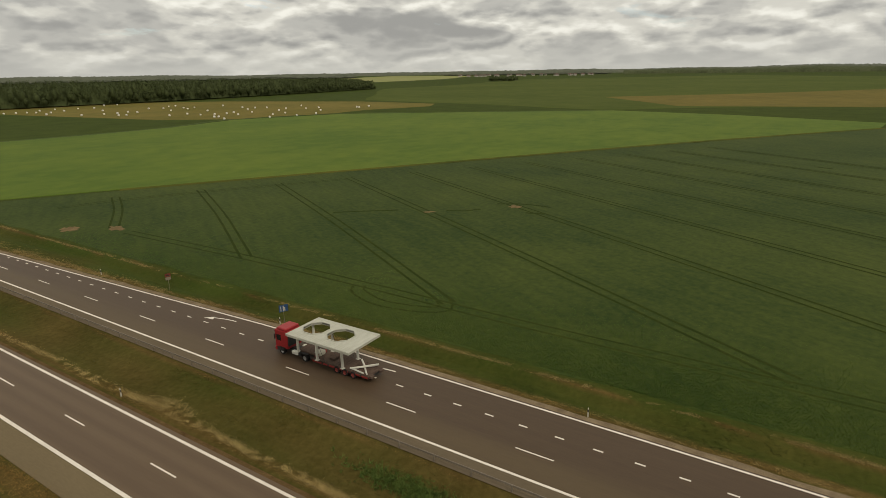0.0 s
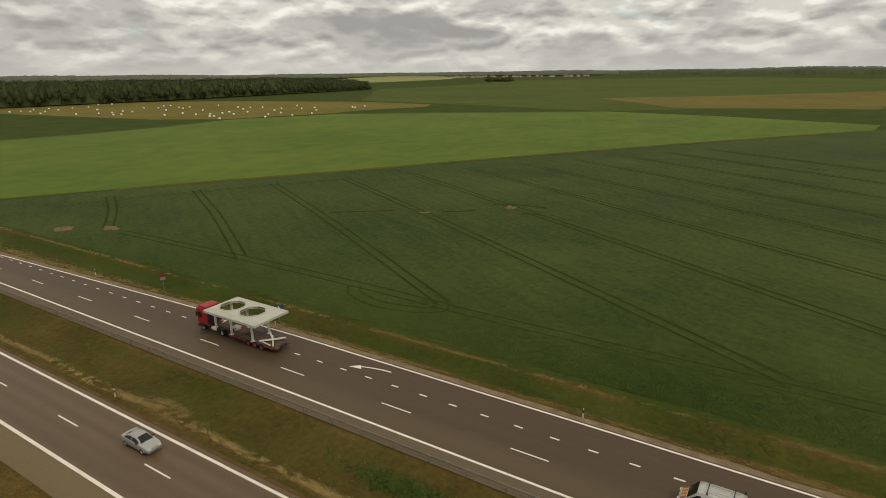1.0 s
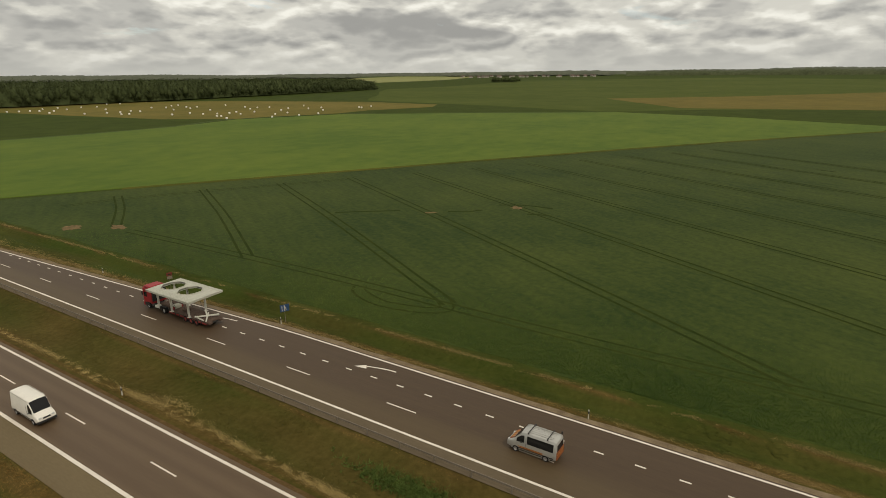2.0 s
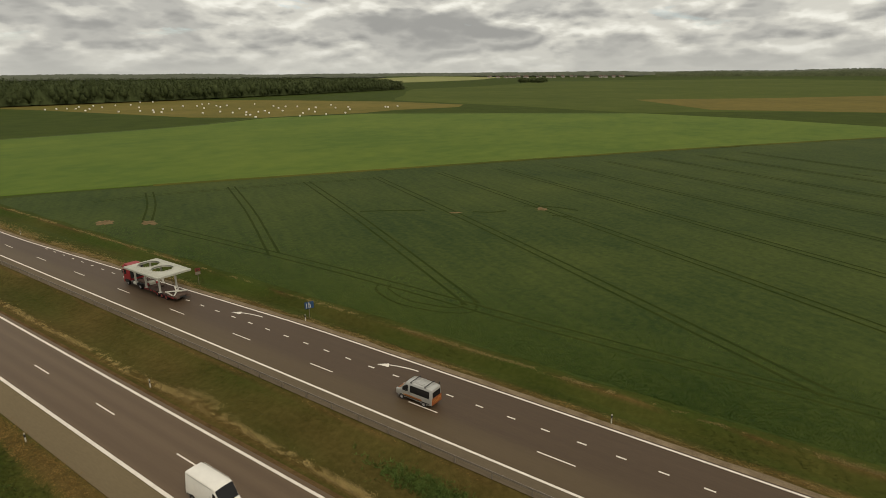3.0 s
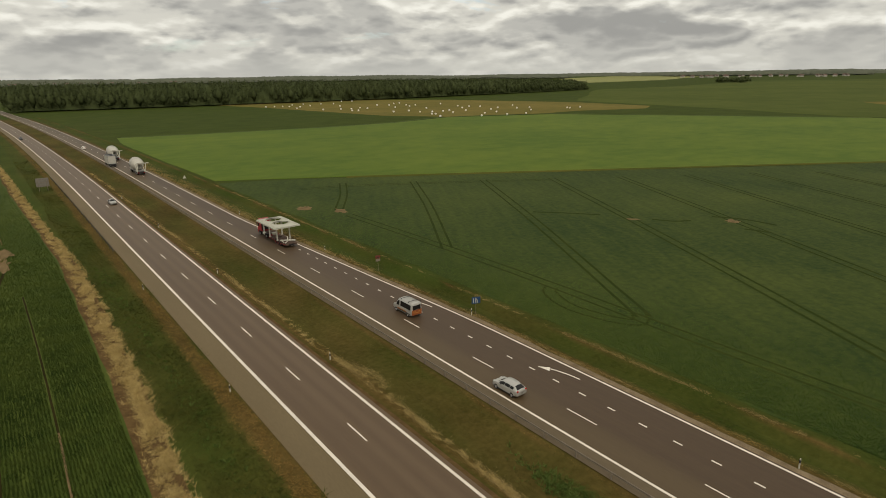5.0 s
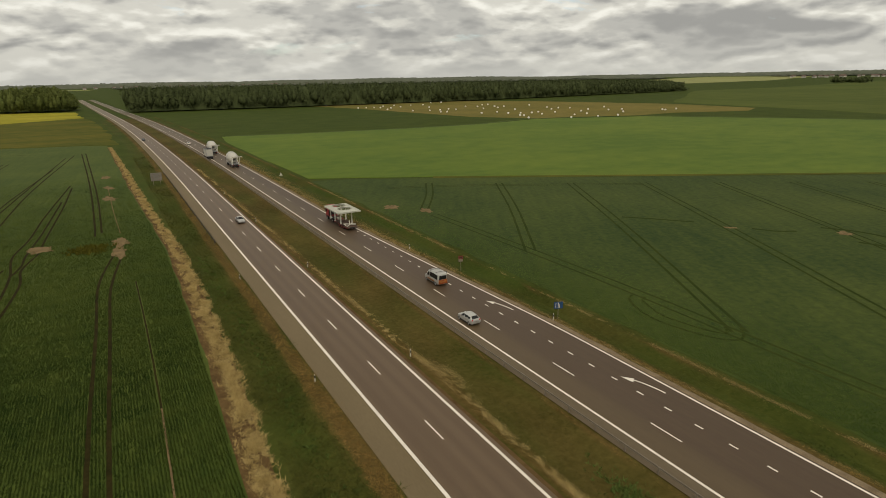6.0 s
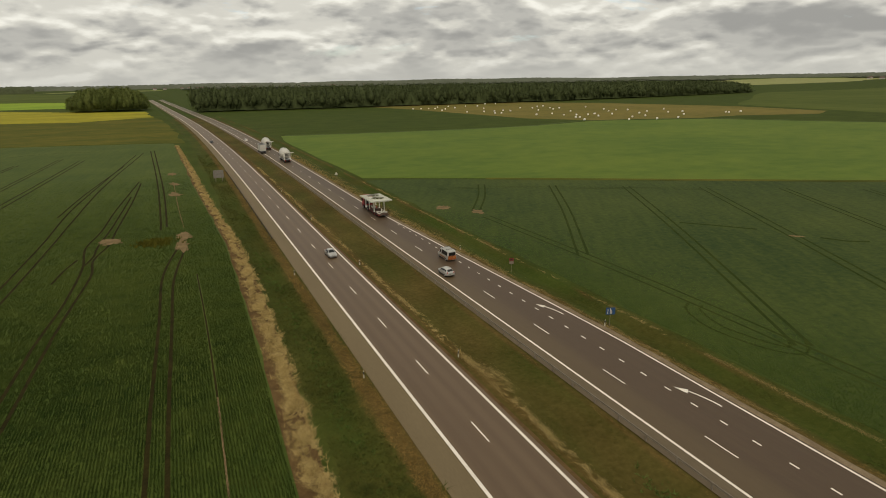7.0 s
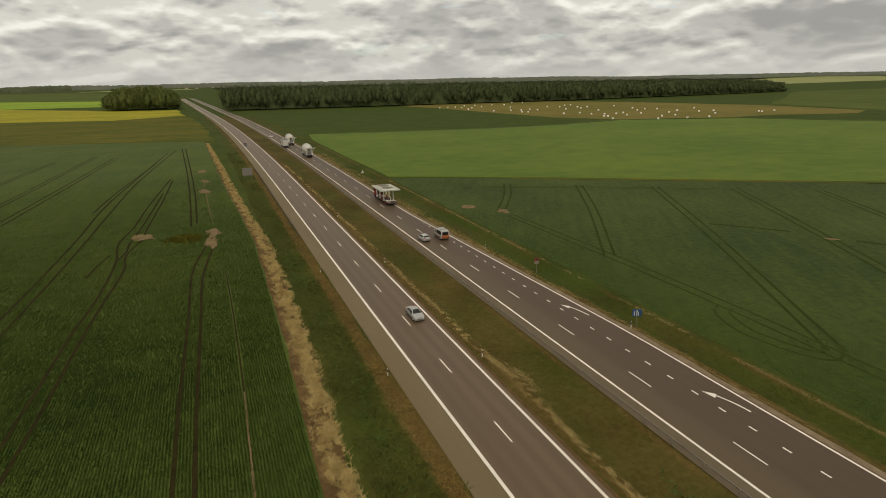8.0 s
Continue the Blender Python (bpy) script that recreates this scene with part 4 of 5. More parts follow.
BALES = [(222, 671), (232, 670), (241, 668), (245, 658), (262, 689), (235, 616), (251, 642), (280, 696), (272, 660), (299, 686), (244, 571), (313, 680), (350, 728), (291, 622), (260, 563), (364, 724), (272, 562), (256, 532), (261, 528), (287, 570), (288, 556), (329, 603), (338, 591), (362, 618), (318, 548), (373, 622), (274, 484), (353, 578), (293, 486), (341, 554), (361, 571), (290, 463), (332, 510), (300, 457), (280, 431), (282, 428), (268, 403), (396, 569), (310, 453), (323, 460), (306, 433), (380, 517), (360, 485), (333, 447), (381, 499), (389, 490), (296, 382)] + [(320, 405), (361, 442), (385, 458), (338, 409), (320, 376), (426, 478), (392, 437), (343, 376), (408, 435), (379, 405), (429, 403), (426, 397), (446, 401)]
root = bale()
for i, (x, y) in enumerate(BALES):
    m = pose(x, y, 0.12, 0, 0, RNG.uniform(0, 180))
    if i == 0:
        root.matrix_basis = m
    else:
        copy_thing(root, m)


# ---- rails, posts and signs ----
def rail_beam(x0, x1, y0, y1, side):
    """The waved steel beam of a guard rail."""
    prof = [(0.0, 0.46), (0.07, 0.51), (0.07, 0.55), (0.01, 0.58), (0.01, 0.60), (0.07, 0.63), (0.07, 0.67), (0.0, 0.72), (-0.03, 0.68), (-0.03, 0.50)]
    bm = bmesh.new()
    ys = list(np.arange(y0, y1, 12.0)) + [y1]
    rings = [[bm.verts.new((x0 + side * a + float(bend(y)), y, z)) for a, z in prof] for y in ys]
    for r0, r1 in zip(rings, rings[1:]):
        for i in range(len(prof)):
            j = (i + 1) % len(prof)
            bm.faces.new((r0[i], r0[j], r1[j], r1[i]))
    bm.faces.new(rings[0])
    bm.faces.new(rings[-1][::-1])
    return bm


def guard_rail(x, y0, y1, side, label, mat):
    root = thing("guard_rail", label, "guard rail", kind="structure")
    part("beam", rail_beam(x, x, y0, y1, side), mat, root)
    bm = block(-0.05, 0.05, -0.06, 0.06, -0.3, 0.72)
    me = bpy.data.meshes.new("post")
    bm.to_mesh(me)
    bm.free()
    me.materials.append(mat)
    for y in np.arange(y0 + 1, min(y1, 330), 4.1):
        o = new("post", me)
        o.parent = root
        o.location = (x - side * 0.1 + float(bend(y)), y, 0)


guard_rail(-2.15, -60.4, 700, 1, "weathered steel guard rail along the median", M["steel"])
guard_rail(-24.1, 137, 262, 1, "guard rail on the hard shoulder, shade in its dark colour", M["rail_dark"])


def marker_post(at):
    root = thing("marker_post", "white roadside marker post with a black band", "marker post", "marker posts along the road", at=at)
    bm = bmesh.new()
    rod(bm, (0, 0, -0.3), (0, 0, 0.55), 0.075, 6, 0.07)
    part("post", bm, M["white"], root)
    bm = bmesh.new()
    rod(bm, (0, 0, 0.55), (0, 0, 0.88), 0.085, 6, 0.08)
    part("band", bm, M["black"], root, "black band")
    bm = bmesh.new()
    rod(bm, (0, 0, 0.88), (0, 0, 1.05), 0.07, 6, 0.05)
    part("cap", bm, M["white"], root)
    return root


POSTS = [(12.75, 16.8), (12.8, 63.9), (11.4, 110.1), (9.2, 155.6), (-11.1, 64.4), (-11.2, 109.8), (-11.2, 155), (-11.2, 201), (-24.2, 64.4), (-24.3, 109.2)]
post = None
for x, y in POSTS:
    at = pose(x + float(bend(y)), y, -0.1)
    post = marker_post(at) if post is None else copy_thing(post, at) and post


def plate(w, h, d=0.03, r=0.06):
    return block(-w / 2, w / 2, -d, 0, -h / 2, h / 2, min(r, d * 0.45))


def pole(root, x, h, r=0.035):
    bm = bmesh.new()
    rod(bm, (x, 0.05, -0.6), (x, 0.05, h), r)
    part("pole", bm, M["steel"], root)


lane_sign = thing("lane_sign", "blue square road sign with white lane arrows", "road sign", at=pose(13.8, 64.0, -0.3, 0, 0, -22))
pole(lane_sign, 0, 2.6)
bm = plate(1.4, 1.1)
bmesh.ops.translate(bm, verts=bm.verts, vec=(0, 0, 2.35))
face = part("panel", bm, M["blue"], lane_sign)
for x0, x1, z0, z1, tilt in ((-0.46, -0.36, 1.92, 2.70, 0), (-0.10, 0.02, 1.92, 2.78, 0), (0.12, 0.24, 1.92, 2.40, 0), (0.05, 0.15, 2.35, 2.62, 35)):
    bm = block(x0, x1, -0.045, -0.031, z0, z1)
    if tilt:
        bmesh.ops.rotate(bm, verts=bm.verts, cent=((x0 + x1) / 2, 0, (z0 + z1) / 2), matrix=Matrix.Rotation(radians(-tilt), 3, "Y"))
    part("arrow_bar", bm, M["white"], face, "white bar")
warn = thing("warning_sign", "red and white warning sign on a steel pole", "road sign", at=pose(13.2, 91.6, -0.3, 0, 0, -15))
pole(warn, 0, 2.6)
bm = plate(0.95, 0.62)
bmesh.ops.translate(bm, verts=bm.verts, vec=(0, 0, 2.85))
face = part("panel", bm, M["red"], warn, "red upper panel")
bm = block(-0.25, 0.2, -0.045, -0.031, 2.72, 2.9)
part("mark", bm, M["black"], face, "dark mark")
bm = plate(0.9, 0.5)
bmesh.ops.translate(bm, verts=bm.verts, vec=(0, 0, 2.24))
part("lower_panel", bm, M["steel"], warn, "pale lower panel")
tri = thing("triangle_sign", "white triangular sign on a short pole", "road sign", at=pose(13.0 + float(bend(222)), 222, -0.3))
pole(tri, 0, 1.4)
bm = bmesh.new()
v = [bm.verts.new(q) for q in ((-0.6, -0.03, 1.1), (0.6, -0.03, 1.1), (0, -0.03, 2.3), (-0.6, 0.0, 1.1), (0.6, 0.0, 1.1), (0, 0.0, 2.3))]
for f in ((0, 1, 2), (5, 4, 3), (0, 3, 4, 1), (1, 4, 5, 2), (2, 5, 3, 0)):
    bm.faces.new([v[i] for i in f])
part("panel", bm, M["white"], tri)
board = thing("direction_board", "large grey back of a roadside direction board", "road sign", at=pose(-28.5, 236, -0.5))
for x in (-1.2, 1.2):
    pole(board, x, 4.2, 0.08)
bm = block(-1.85, 1.85, 0.1, 0.16, 1.5, 4.4, 0.02)
panel = part("panel", bm, M["board"], board)
for z in (1.9, 2.95, 4.0):
    part("batten", block(-1.8, 1.8, 0.04, 0.1, z - 0.05, z + 0.05), M["steel"], panel)


# ---- vehicles ----
def paint(name, colour, rough=0.35, metal=0.0):
    lo = tuple(c * 0.86 for c in colour)
    m = material(name, lo, colour, 1.2, rough, metal, fine=7, spread=(0.3, 0.6))
    m.node_tree.nodes["Principled BSDF"].inputs["Coat Weight"].default_value = 0.25 if rough < 0.5 else 0.0
    return m


V = {
    "red": paint("cab_red", (0.26, 0.012, 0.014), 0.5),
    "chassis_red": paint("chassis_red", (0.21, 0.018, 0.014), 0.6),
    "white": paint("white_paint", (0.70, 0.66, 0.58), 0.45),
    "dull_white": paint("dull_white_paint", (0.45, 0.425, 0.365), 0.55),
    "cream": material("cream_steel", (0.31, 0.305, 0.245), (0.43, 0.42, 0.345), 0.5, 0.6, fine=8, stretch=(1, 4, 1), spread=(0.3, 0.65)),
    "seam": paint("seam_grey", (0.355, 0.345, 0.275), 0.7),
    "leg": paint("leg_white", (0.56, 0.54, 0.46), 0.55),
    "pale_silver": paint("pale_silver_paint", (0.40, 0.388, 0.352), 0.30, 0.35),
    "silver": paint("silver_paint", (0.32, 0.310, 0.283), 0.30, 0.40),
    "grey": paint("grey_paint", (0.33, 0.33, 0.32), 0.35, 0.35),
    "dark": paint("dark_paint", (0.03, 0.03, 0.035), 0.3),
    "orange": paint("orange_film", (0.25, 0.066, 0.016), 0.5),
    "amber": paint("amber_film", (0.44, 0.215, 0.050), 0.5),
    "tyre": material("tyre_rubber", (0.014, 0.013, 0.012), (0.03, 0.028, 0.026), 3.0, 0.85),
    "rim": material("wheel_rim", (0.28, 0.27, 0.25), (0.42, 0.40, 0.38), 4.0, 0.45, 0.5),
    "red_rim": paint("red_rim", (0.21, 0.035, 0.024), 0.6),
    "plank": material("deck_planks", (0.052, 0.034, 0.026), (0.125, 0.086, 0.064), 1.5, 0.9, fine=9, stretch=(1, 4, 1)),
    "glass": glass("tinted_glass"),
    "lamp": paint("lamp_glass", (0.50, 0.50, 0.48), 0.15),
    "tail": paint("tail_red", (0.38, 0.02, 0.015), 0.25),
    "plastic": M["black"],
}


def wheel_mesh(name, r, w, rim_mat, at, parent):
    wh = part(name, lathe([(r * 0.60, -w / 2), (r * 0.93, -w / 2), (r, -w * 0.34), (r, w * 0.34), (r * 0.93, w / 2), (r * 0.60, w / 2)], 18), V["tyre"], parent, "black rubber tyre")
    wh.location = at
    part("rim", lathe([(0.02, -w * 0.40), (r * 0.18, -w * 0.44), (r * 0.24, -w * 0.30), (r * 0.50, -w * 0.28), (r * 0.61, -w * 0.46), (r * 0.61, w * 0.46), (r * 0.50, w * 0.28), (r * 0.24, w * 0.30), (r * 0.18, w * 0.44), (0.02, w * 0.40)], 14), rim_mat, wh)
    return wh


def lathe(profile, sides):
    """A turned shape round the x axis: profile of radius and x."""
    bm = bmesh.new()
    rings = []
    for i in range(sides):
        a = 2 * math.pi * i / sides
        rings.append([bm.verts.new((x, r * math.cos(a), r * math.sin(a))) for r, x in profile])
    for i in range(sides):
        p, q = rings[i], rings[(i + 1) % sides]
        for j in range(len(profile)):
            k = (j + 1) % len(profile)
            bm.faces.new((p[j], p[k], q[k], q[j]))
    return bm


class Shell:
    """A car body by stations along y: underside, belt and roof heights, half widths at belt and roof."""

    def __init__(self, rows):
        self.r = np.array(rows, float)

    def ring(self, y):
        zb, zt, zr, w, wr = (float(np.interp(y, self.r[:, 0], self.r[:, i])) for i in range(1, 6))
        top = zr - zt
        k = min(1.0, top / 0.25) if top > 0 else 0.0
        edge = w * (1 - k) + wr * k
        return [(0, zb), (w * 0.86, zb), (w * 0.97, zb + 0.10), (w, zb + 0.3 * (zt - zb)), (w * 1.0, zt - 0.16), (w * 0.965, zt), (edge * 0.965 - 0.0, zr - 0.10 * k), (edge * 0.86, zr - 0.015), (0, zr + 0.035)]

    def mesh(self, step=0.12):
        bm = bmesh.new()
        y0, y1 = self.r[0, 0], self.r[-1, 0]
        ys = sorted(set(np.round(np.concatenate([np.arange(y0, y1, step), self.r[:, 0]]), 3)))
        rings = []
        for y in ys:
            h = self.ring(y)
            pts = h + [(-x, z) for x, z in h[-2:0:-1]]
            rings.append([bm.verts.new((x, y, z)) for x, z in pts])
        n = len(rings[0])
        for a, b in zip(rings, rings[1:]):
            for i in range(n):
                j = (i + 1) % n
                bm.faces.new((a[i], a[j], b[j], b[i]))
        bm.faces.new(rings[0][::-1])
        bm.faces.new(rings[-1])
        return bm

    def side_pane(self, y0, y1, side, lo=0.12, hi=0.9, out=0.014, low=5, high=6):
        bm = bmesh.new()
        cols = []
        for y in np.linspace(y0, y1, 6):
            h = self.ring(y)
            a, b = h[low], h[high]
            cols.append([bm.verts.new((side * (a[0] + (b[0] - a[0]) * u + out), y, a[1] + (b[1] - a[1]) * u)) for u in (lo, (lo + hi) / 2, hi)])
        for p, q in zip(cols, cols[1:]):
            for i in range(2):
                bm.faces.new((p[i], p[i + 1], q[i + 1], q[i]))
        return bm

    def cross_pane(self, y0, y1, lift=0.016, width=0.93, forward=0.0):
        """A screen that lies on the sloping part between two stations."""
        bm = bmesh.new()
        cols = []
        for y in np.linspace(y0, y1, 6):
            h = self.ring(y)
            e = h[7][0] * width
            cols.append([bm.verts.new((x, y + forward, h[7][1] + 0.05 * (1 - abs(x) / max(e, 0.01)) + lift)) for x in (-e, -e / 2, 0, e / 2, e)])
        for p, q in zip(cols, cols[1:]):
            for i in range(4):
                bm.faces.new((p[i], p[i + 1], q[i + 1], q[i]))
        return bm


def lights_and_trim(root, y_front, y_back, w, zf, zb, body):
    for s in (-1, 1):
        part("headlight", block(s * w * 0.70 - 0.14, s * w * 0.70 + 0.14, y_front - 0.10, y_front + 0.015, zf - 0.08, zf + 0.08, 0.03), V["lamp"], root, "clear glass headlight")
        part("tail_light", block(s * w * 0.80 - 0.12, s * w * 0.80 + 0.12, y_back - 0.015, y_back + 0.12, zb - 0.12, zb + 0.14, 0.03), V["tail"], root, "red tail light")
        part("mirror", block(s * (w + 0.11) - 0.10, s * (w + 0.11) + 0.10, y_front - 1.62, y_front - 1.48, zf + 0.28, zf + 0.44, 0.04), V["plastic"], root)
    part("grille", block(-w * 0.42, w * 0.42, y_front - 0.06, y_front + 0.02, zf - 0.16, zf + 0.02, 0.02), V["plastic"], root)
    part("bumper", block(-w * 0.92, w * 0.92, y_front - 0.12, y_front + 0.03, zf - 0.42, zf - 0.24, 0.05), body, root)
    part("number_plate", block(-0.26, 0.26, y_back - 0.02, y_back, zb - 0.28, zb - 0.17), V["white"], root, "plain pale plate")
    part("bumper", block(-w * 0.92, w * 0.92, y_back - 0.03, y_back + 0.12, zb - 0.48, zb - 0.30, 0.05), body, root)


def car(name, label, kind, colour):
    root = thing(name, label, "car")
    c = V[colour]
    if kind == "sedan":
        rows = [(-2.30, 0.42, 0.80, 0.80, 0.66, 0.5), (-2.2, 0.30, 0.96, 0.96, 0.80, 0.5), (-1.75, 0.22, 1.00, 1.02, 0.87, 0.6), (-0.95, 0.20, 0.99, 1.40, 0.89, 0.62), (-0.4, 0.20, 0.98, 1.45, 0.89, 0.64), (0.25, 0.20, 0.96, 1.43, 0.89, 0.63), (1.15, 0.20, 0.93, 0.96, 0.88, 0.66), (1.9, 0.22, 0.82, 0.82, 0.84, 0.6), (2.22, 0.28, 0.70, 0.70, 0.74, 0.5), (2.32, 0.38, 0.58, 0.58, 0.60, 0.4)]
        panes, screens, wb, yf, yb, zf, zb = [(-1.45, -0.30), (-0.22, 0.78)], [(0.36, 1.10), (-1.68, -1.05)], 1.35, 2.26, -2.27, 0.66, 0.84
    else:
        rows = [(-2.08, 0.42, 0.85, 0.85, 0.74, 0.5), (-2.0, 0.30, 0.98, 1.02, 0.82, 0.62), (-1.42, 0.22, 0.99, 1.38, 0.87, 0.62), (-0.8, 0.20, 0.98, 1.47, 0.88, 0.64), (0.1, 0.20, 0.96, 1.47, 0.88, 0.65), (0.45, 0.20, 0.95, 1.40, 0.88, 0.64), (1.2, 0.20, 0.92, 0.95, 0.87, 0.66), (1.75, 0.22, 0.82, 0.82, 0.83, 0.6), (2.02, 0.28, 0.68, 0.68, 0.74, 0.5), (2.10, 0.38, 0.58, 0.58, 0.62, 0.4)]
        panes, screens, wb, yf, yb, zf, zb = [(-1.45, -0.95), (-0.88, -0.10), (-0.03, 0.85)], [(0.5, 1.15), (-1.93, -1.46)], 1.30, 2.05, -2.06, 0.66, 0.88
    s = Shell(rows)
    body = part("body", s.mesh(), c, root, smooth=True)
    for side in (-1, 1):
        for a, b in panes:
            part("window", s.side_pane(a, b, side), V["glass"], body, "dark tinted glass")
        part("sill", block(side * 0.86 - 0.03, side * 0.86 + 0.03, -wb + 0.4, wb - 0.4, 0.22, 0.32, 0.02), V["plastic"], body)
        for y in (panes[0][1] + 0.04, panes[-1][0] - 0.3):
            part("door_handle", block(side * 0.895 - 0.02, side * 0.895 + 0.02, y - 0.09, y + 0.09, 0.80, 0.835), c, body)
    part("windscreen", s.cross_pane(*screens[0]), V["glass"], body, "dark tinted glass")
    part("rear_window", s.cross_pane(*screens[1]), V["glass"], body, "dark tinted glass")
    lights_and_trim(root, yf, yb, 0.80, zf, zb, c)
    for y in (-wb, wb):
        for side in (-1, 1):
            part("wheel_arch", arch(0.40, 0.08, side * 0.84, y), c, body)
            wheel_mesh("wheel", 0.32, 0.22, V["rim"], (side * 0.80, y, 0.32), root)
    return root


def arch(r, w, x, y):
    bm = bmesh.new()
    pts = []
    for i in range(11):
        a = math.pi * i / 10
        pts.append([bm.verts.new((x + dx, y + q * math.cos(a), 0.32 + q * math.sin(a))) for q, dx in ((r, -0.05), (r, 0.05), (r - 0.09, 0.05), (r - 0.09, -0.05))])
    for p, q in zip(pts, pts[1:]):
        for i in range(4):
            bm.faces.new((p[i], p[(i + 1) % 4], q[(i + 1) % 4], q[i]))
    return bm


def van(name, label, colour, panel, length, tall, escort):
    root = thing(name, label, "van")
    c, h = V[colour], length / 2
    rows = [(-h, 0.45, 1.15, tall - 0.25, 0.93, 0.80), (-h + 0.1, 0.34, 1.15, tall - 0.04, 0.99, 0.86), (-h + 0.6, 0.30, 1.15, tall, 1.0, 0.88), (h - 1.95, 0.30, 1.15, tall, 1.0, 0.90), (h - 1.55, 0.30, 1.15, tall - 0.08, 1.0, 0.90), (h - 0.72, 0.30, 1.13, 1.34, 0.99, 0.90), (h - 0.25, 0.32, 1.02, 1.08, 0.96, 0.80), (h - 0.05, 0.36, 0.90, 0.90, 0.90, 0.7), (h, 0.45, 0.70, 0.70, 0.74, 0.5)]
    s = Shell(rows)
    body = part("body", s.mesh(), c, root, smooth=True)
    for side in (-1, 1):
        part("window", s.side_pane(h - 1.85, h - 1.05, side, 0.08, 0.78), V["glass"], body, "dark tinted glass")
        if not panel:
            part("window", s.side_pane(-h + 0.32, h - 2.15, side, 0.04, 0.80), V["glass"], body, "long dark tinted glass")
        part("side_moulding", block(side * 1.0 - 0.02, side * 1.0 + 0.02, -h + 0.3, h - 1.0, 0.52, 0.62, 0.01), V["plastic"], body)
        part("door_seam", block(side * 1.0 - 0.008, side * 1.0 + 0.008, h - 2.08, h - 2.05, 0.5, 1.9), V["plastic"], body)
    part("windscreen", s.cross_pane(h - 1.50, h - 0.76, width=1.08), V["glass"], body, "dark tinted glass")
    lights_and_trim(root, h - 0.03, -h, 0.90, 0.92, 1.05, V["plastic"] if panel else c)
    if not panel:
        part("rear_window", block(-0.74, 0.74, -h - 0.012, -h + 0.06, 1.25, tall - 0.38, 0.02), V["glass"], body, "dark tinted glass")
    else:
        part("door_seam", block(-0.01, 0.01, -h - 0.01, -h + 0.02, 0.5, tall - 0.2), V["plastic"], body)
        part("bumper_skirt", block(-0.95, 0.95, h - 0.42, h + 0.04, 0.32, 0.62, 0.08), V["plastic"], body, "dark plastic bumper skirt")
        part("roof_gutter", block(-0.93, -0.90, -h + 0.3, h - 1.9, tall - 0.10, tall - 0.06), V["dull_white"], body)
        part("roof_gutter", block(0.90, 0.93, -h + 0.3, h - 1.9, tall - 0.10, tall - 0.06), V["dull_white"], body)
    if escort:
        part("rear_film", block(-0.88, 0.88, -h - 0.05, -h + 0.05, 0.44, 1.24, 0.01), V["orange"], body, "orange reflective film")
        for i in range(3):
            for side in (-1, 1):
                bm = block(-0.028, 0.028, -h - 0.06, -h - 0.051, -0.26, 0.26)
                bmesh.ops.rotate(bm, verts=bm.verts, cent=(0, 0, 0), matrix=Matrix.Rotation(radians(side * 40), 3, "Y"))
                bmesh.ops.translate(bm, verts=bm.verts, vec=(side * (0.20 + 0.24 * i), 0, 0.92))
                part("chevron", bm, V["amber"], body, "amber stripe")
        for side in (-1, 1):
            part("side_film", block(side * 1.003 - 0.008, side * 1.003 + 0.012, -h + 1.35, h - 1.45, 0.62, 0.80), V["orange"], body, "orange reflective film with slanted stripes")
            for i in range(8):
                bm = block(-0.008, 0.008, -0.05, 0.05, -0.09, 0.09)
                for vert in bm.verts:
                    vert.co.y += 0.9 * vert.co.z
                bmesh.ops.translate(bm, verts=bm.verts, vec=(side * 1.012, -h + 1.5 + i * 0.33, 0.71))
                part("chevron", bm, V["amber"], body, "amber stripe")
        for i in range(7):
            bm = block(-0.105, 0.105, -0.24, 0.24, -0.012, 0.012, 0.004)
            bmesh.ops.rotate(bm, verts=bm.verts, cent=(0, 0, 0), matrix=Matrix.Rotation(radians(-29), 3, "X"))
            bmesh.ops.translate(bm, verts=bm.verts, vec=(-0.66 + 0.22 * i, h - 0.47, 1.235))
            part("bonnet_film", bm, V["orange"] if i % 2 == 0 else V["amber"], body, "orange reflective film" if i % 2 == 0 else "amber stripe")
        for y in (h - 2.25, -h + 0.95):
            bar = part("roof_bar", block(-0.92, 0.92, y - 0.035, y + 0.035, tall + 0.07, tall + 0.12, 0.015), V["plastic"], root)
            for side in (-1, 1):
                part("bar_foot", block(side * 0.84 - 0.04, side * 0.84 + 0.04, y - 0.06, y + 0.06, tall - 0.06, tall + 0.07), V["plastic"], bar)
        for i in range(5):
            part("roof_rib", block(-0.62 + 0.29 * i, -0.56 + 0.29 * i, -h + 0.5, h - 2.0, tall + 0.0, tall + 0.055, 0.01), c, root)
        bm = bmesh.new()
        rod(bm, (0.86, -h + 0.2, tall - 0.05), (0.86, -h + 0.2, tall + 0.22), 0.07)
        part("beacon", bm, V["plastic"], root, "dark beacon")
    wb0, wb1 = -h + 1.05, h - 0.98
    for y in (wb0, wb1):
        for side in (-1, 1):
            part("wheel_arch", arch(0.44, 0.08, side * 0.96, y), V["plastic"] if panel else c, body)
            wheel_mesh("wheel", 0.34, 0.24, V["rim"], (side * 0.90, y, 0.34), root)
    return root


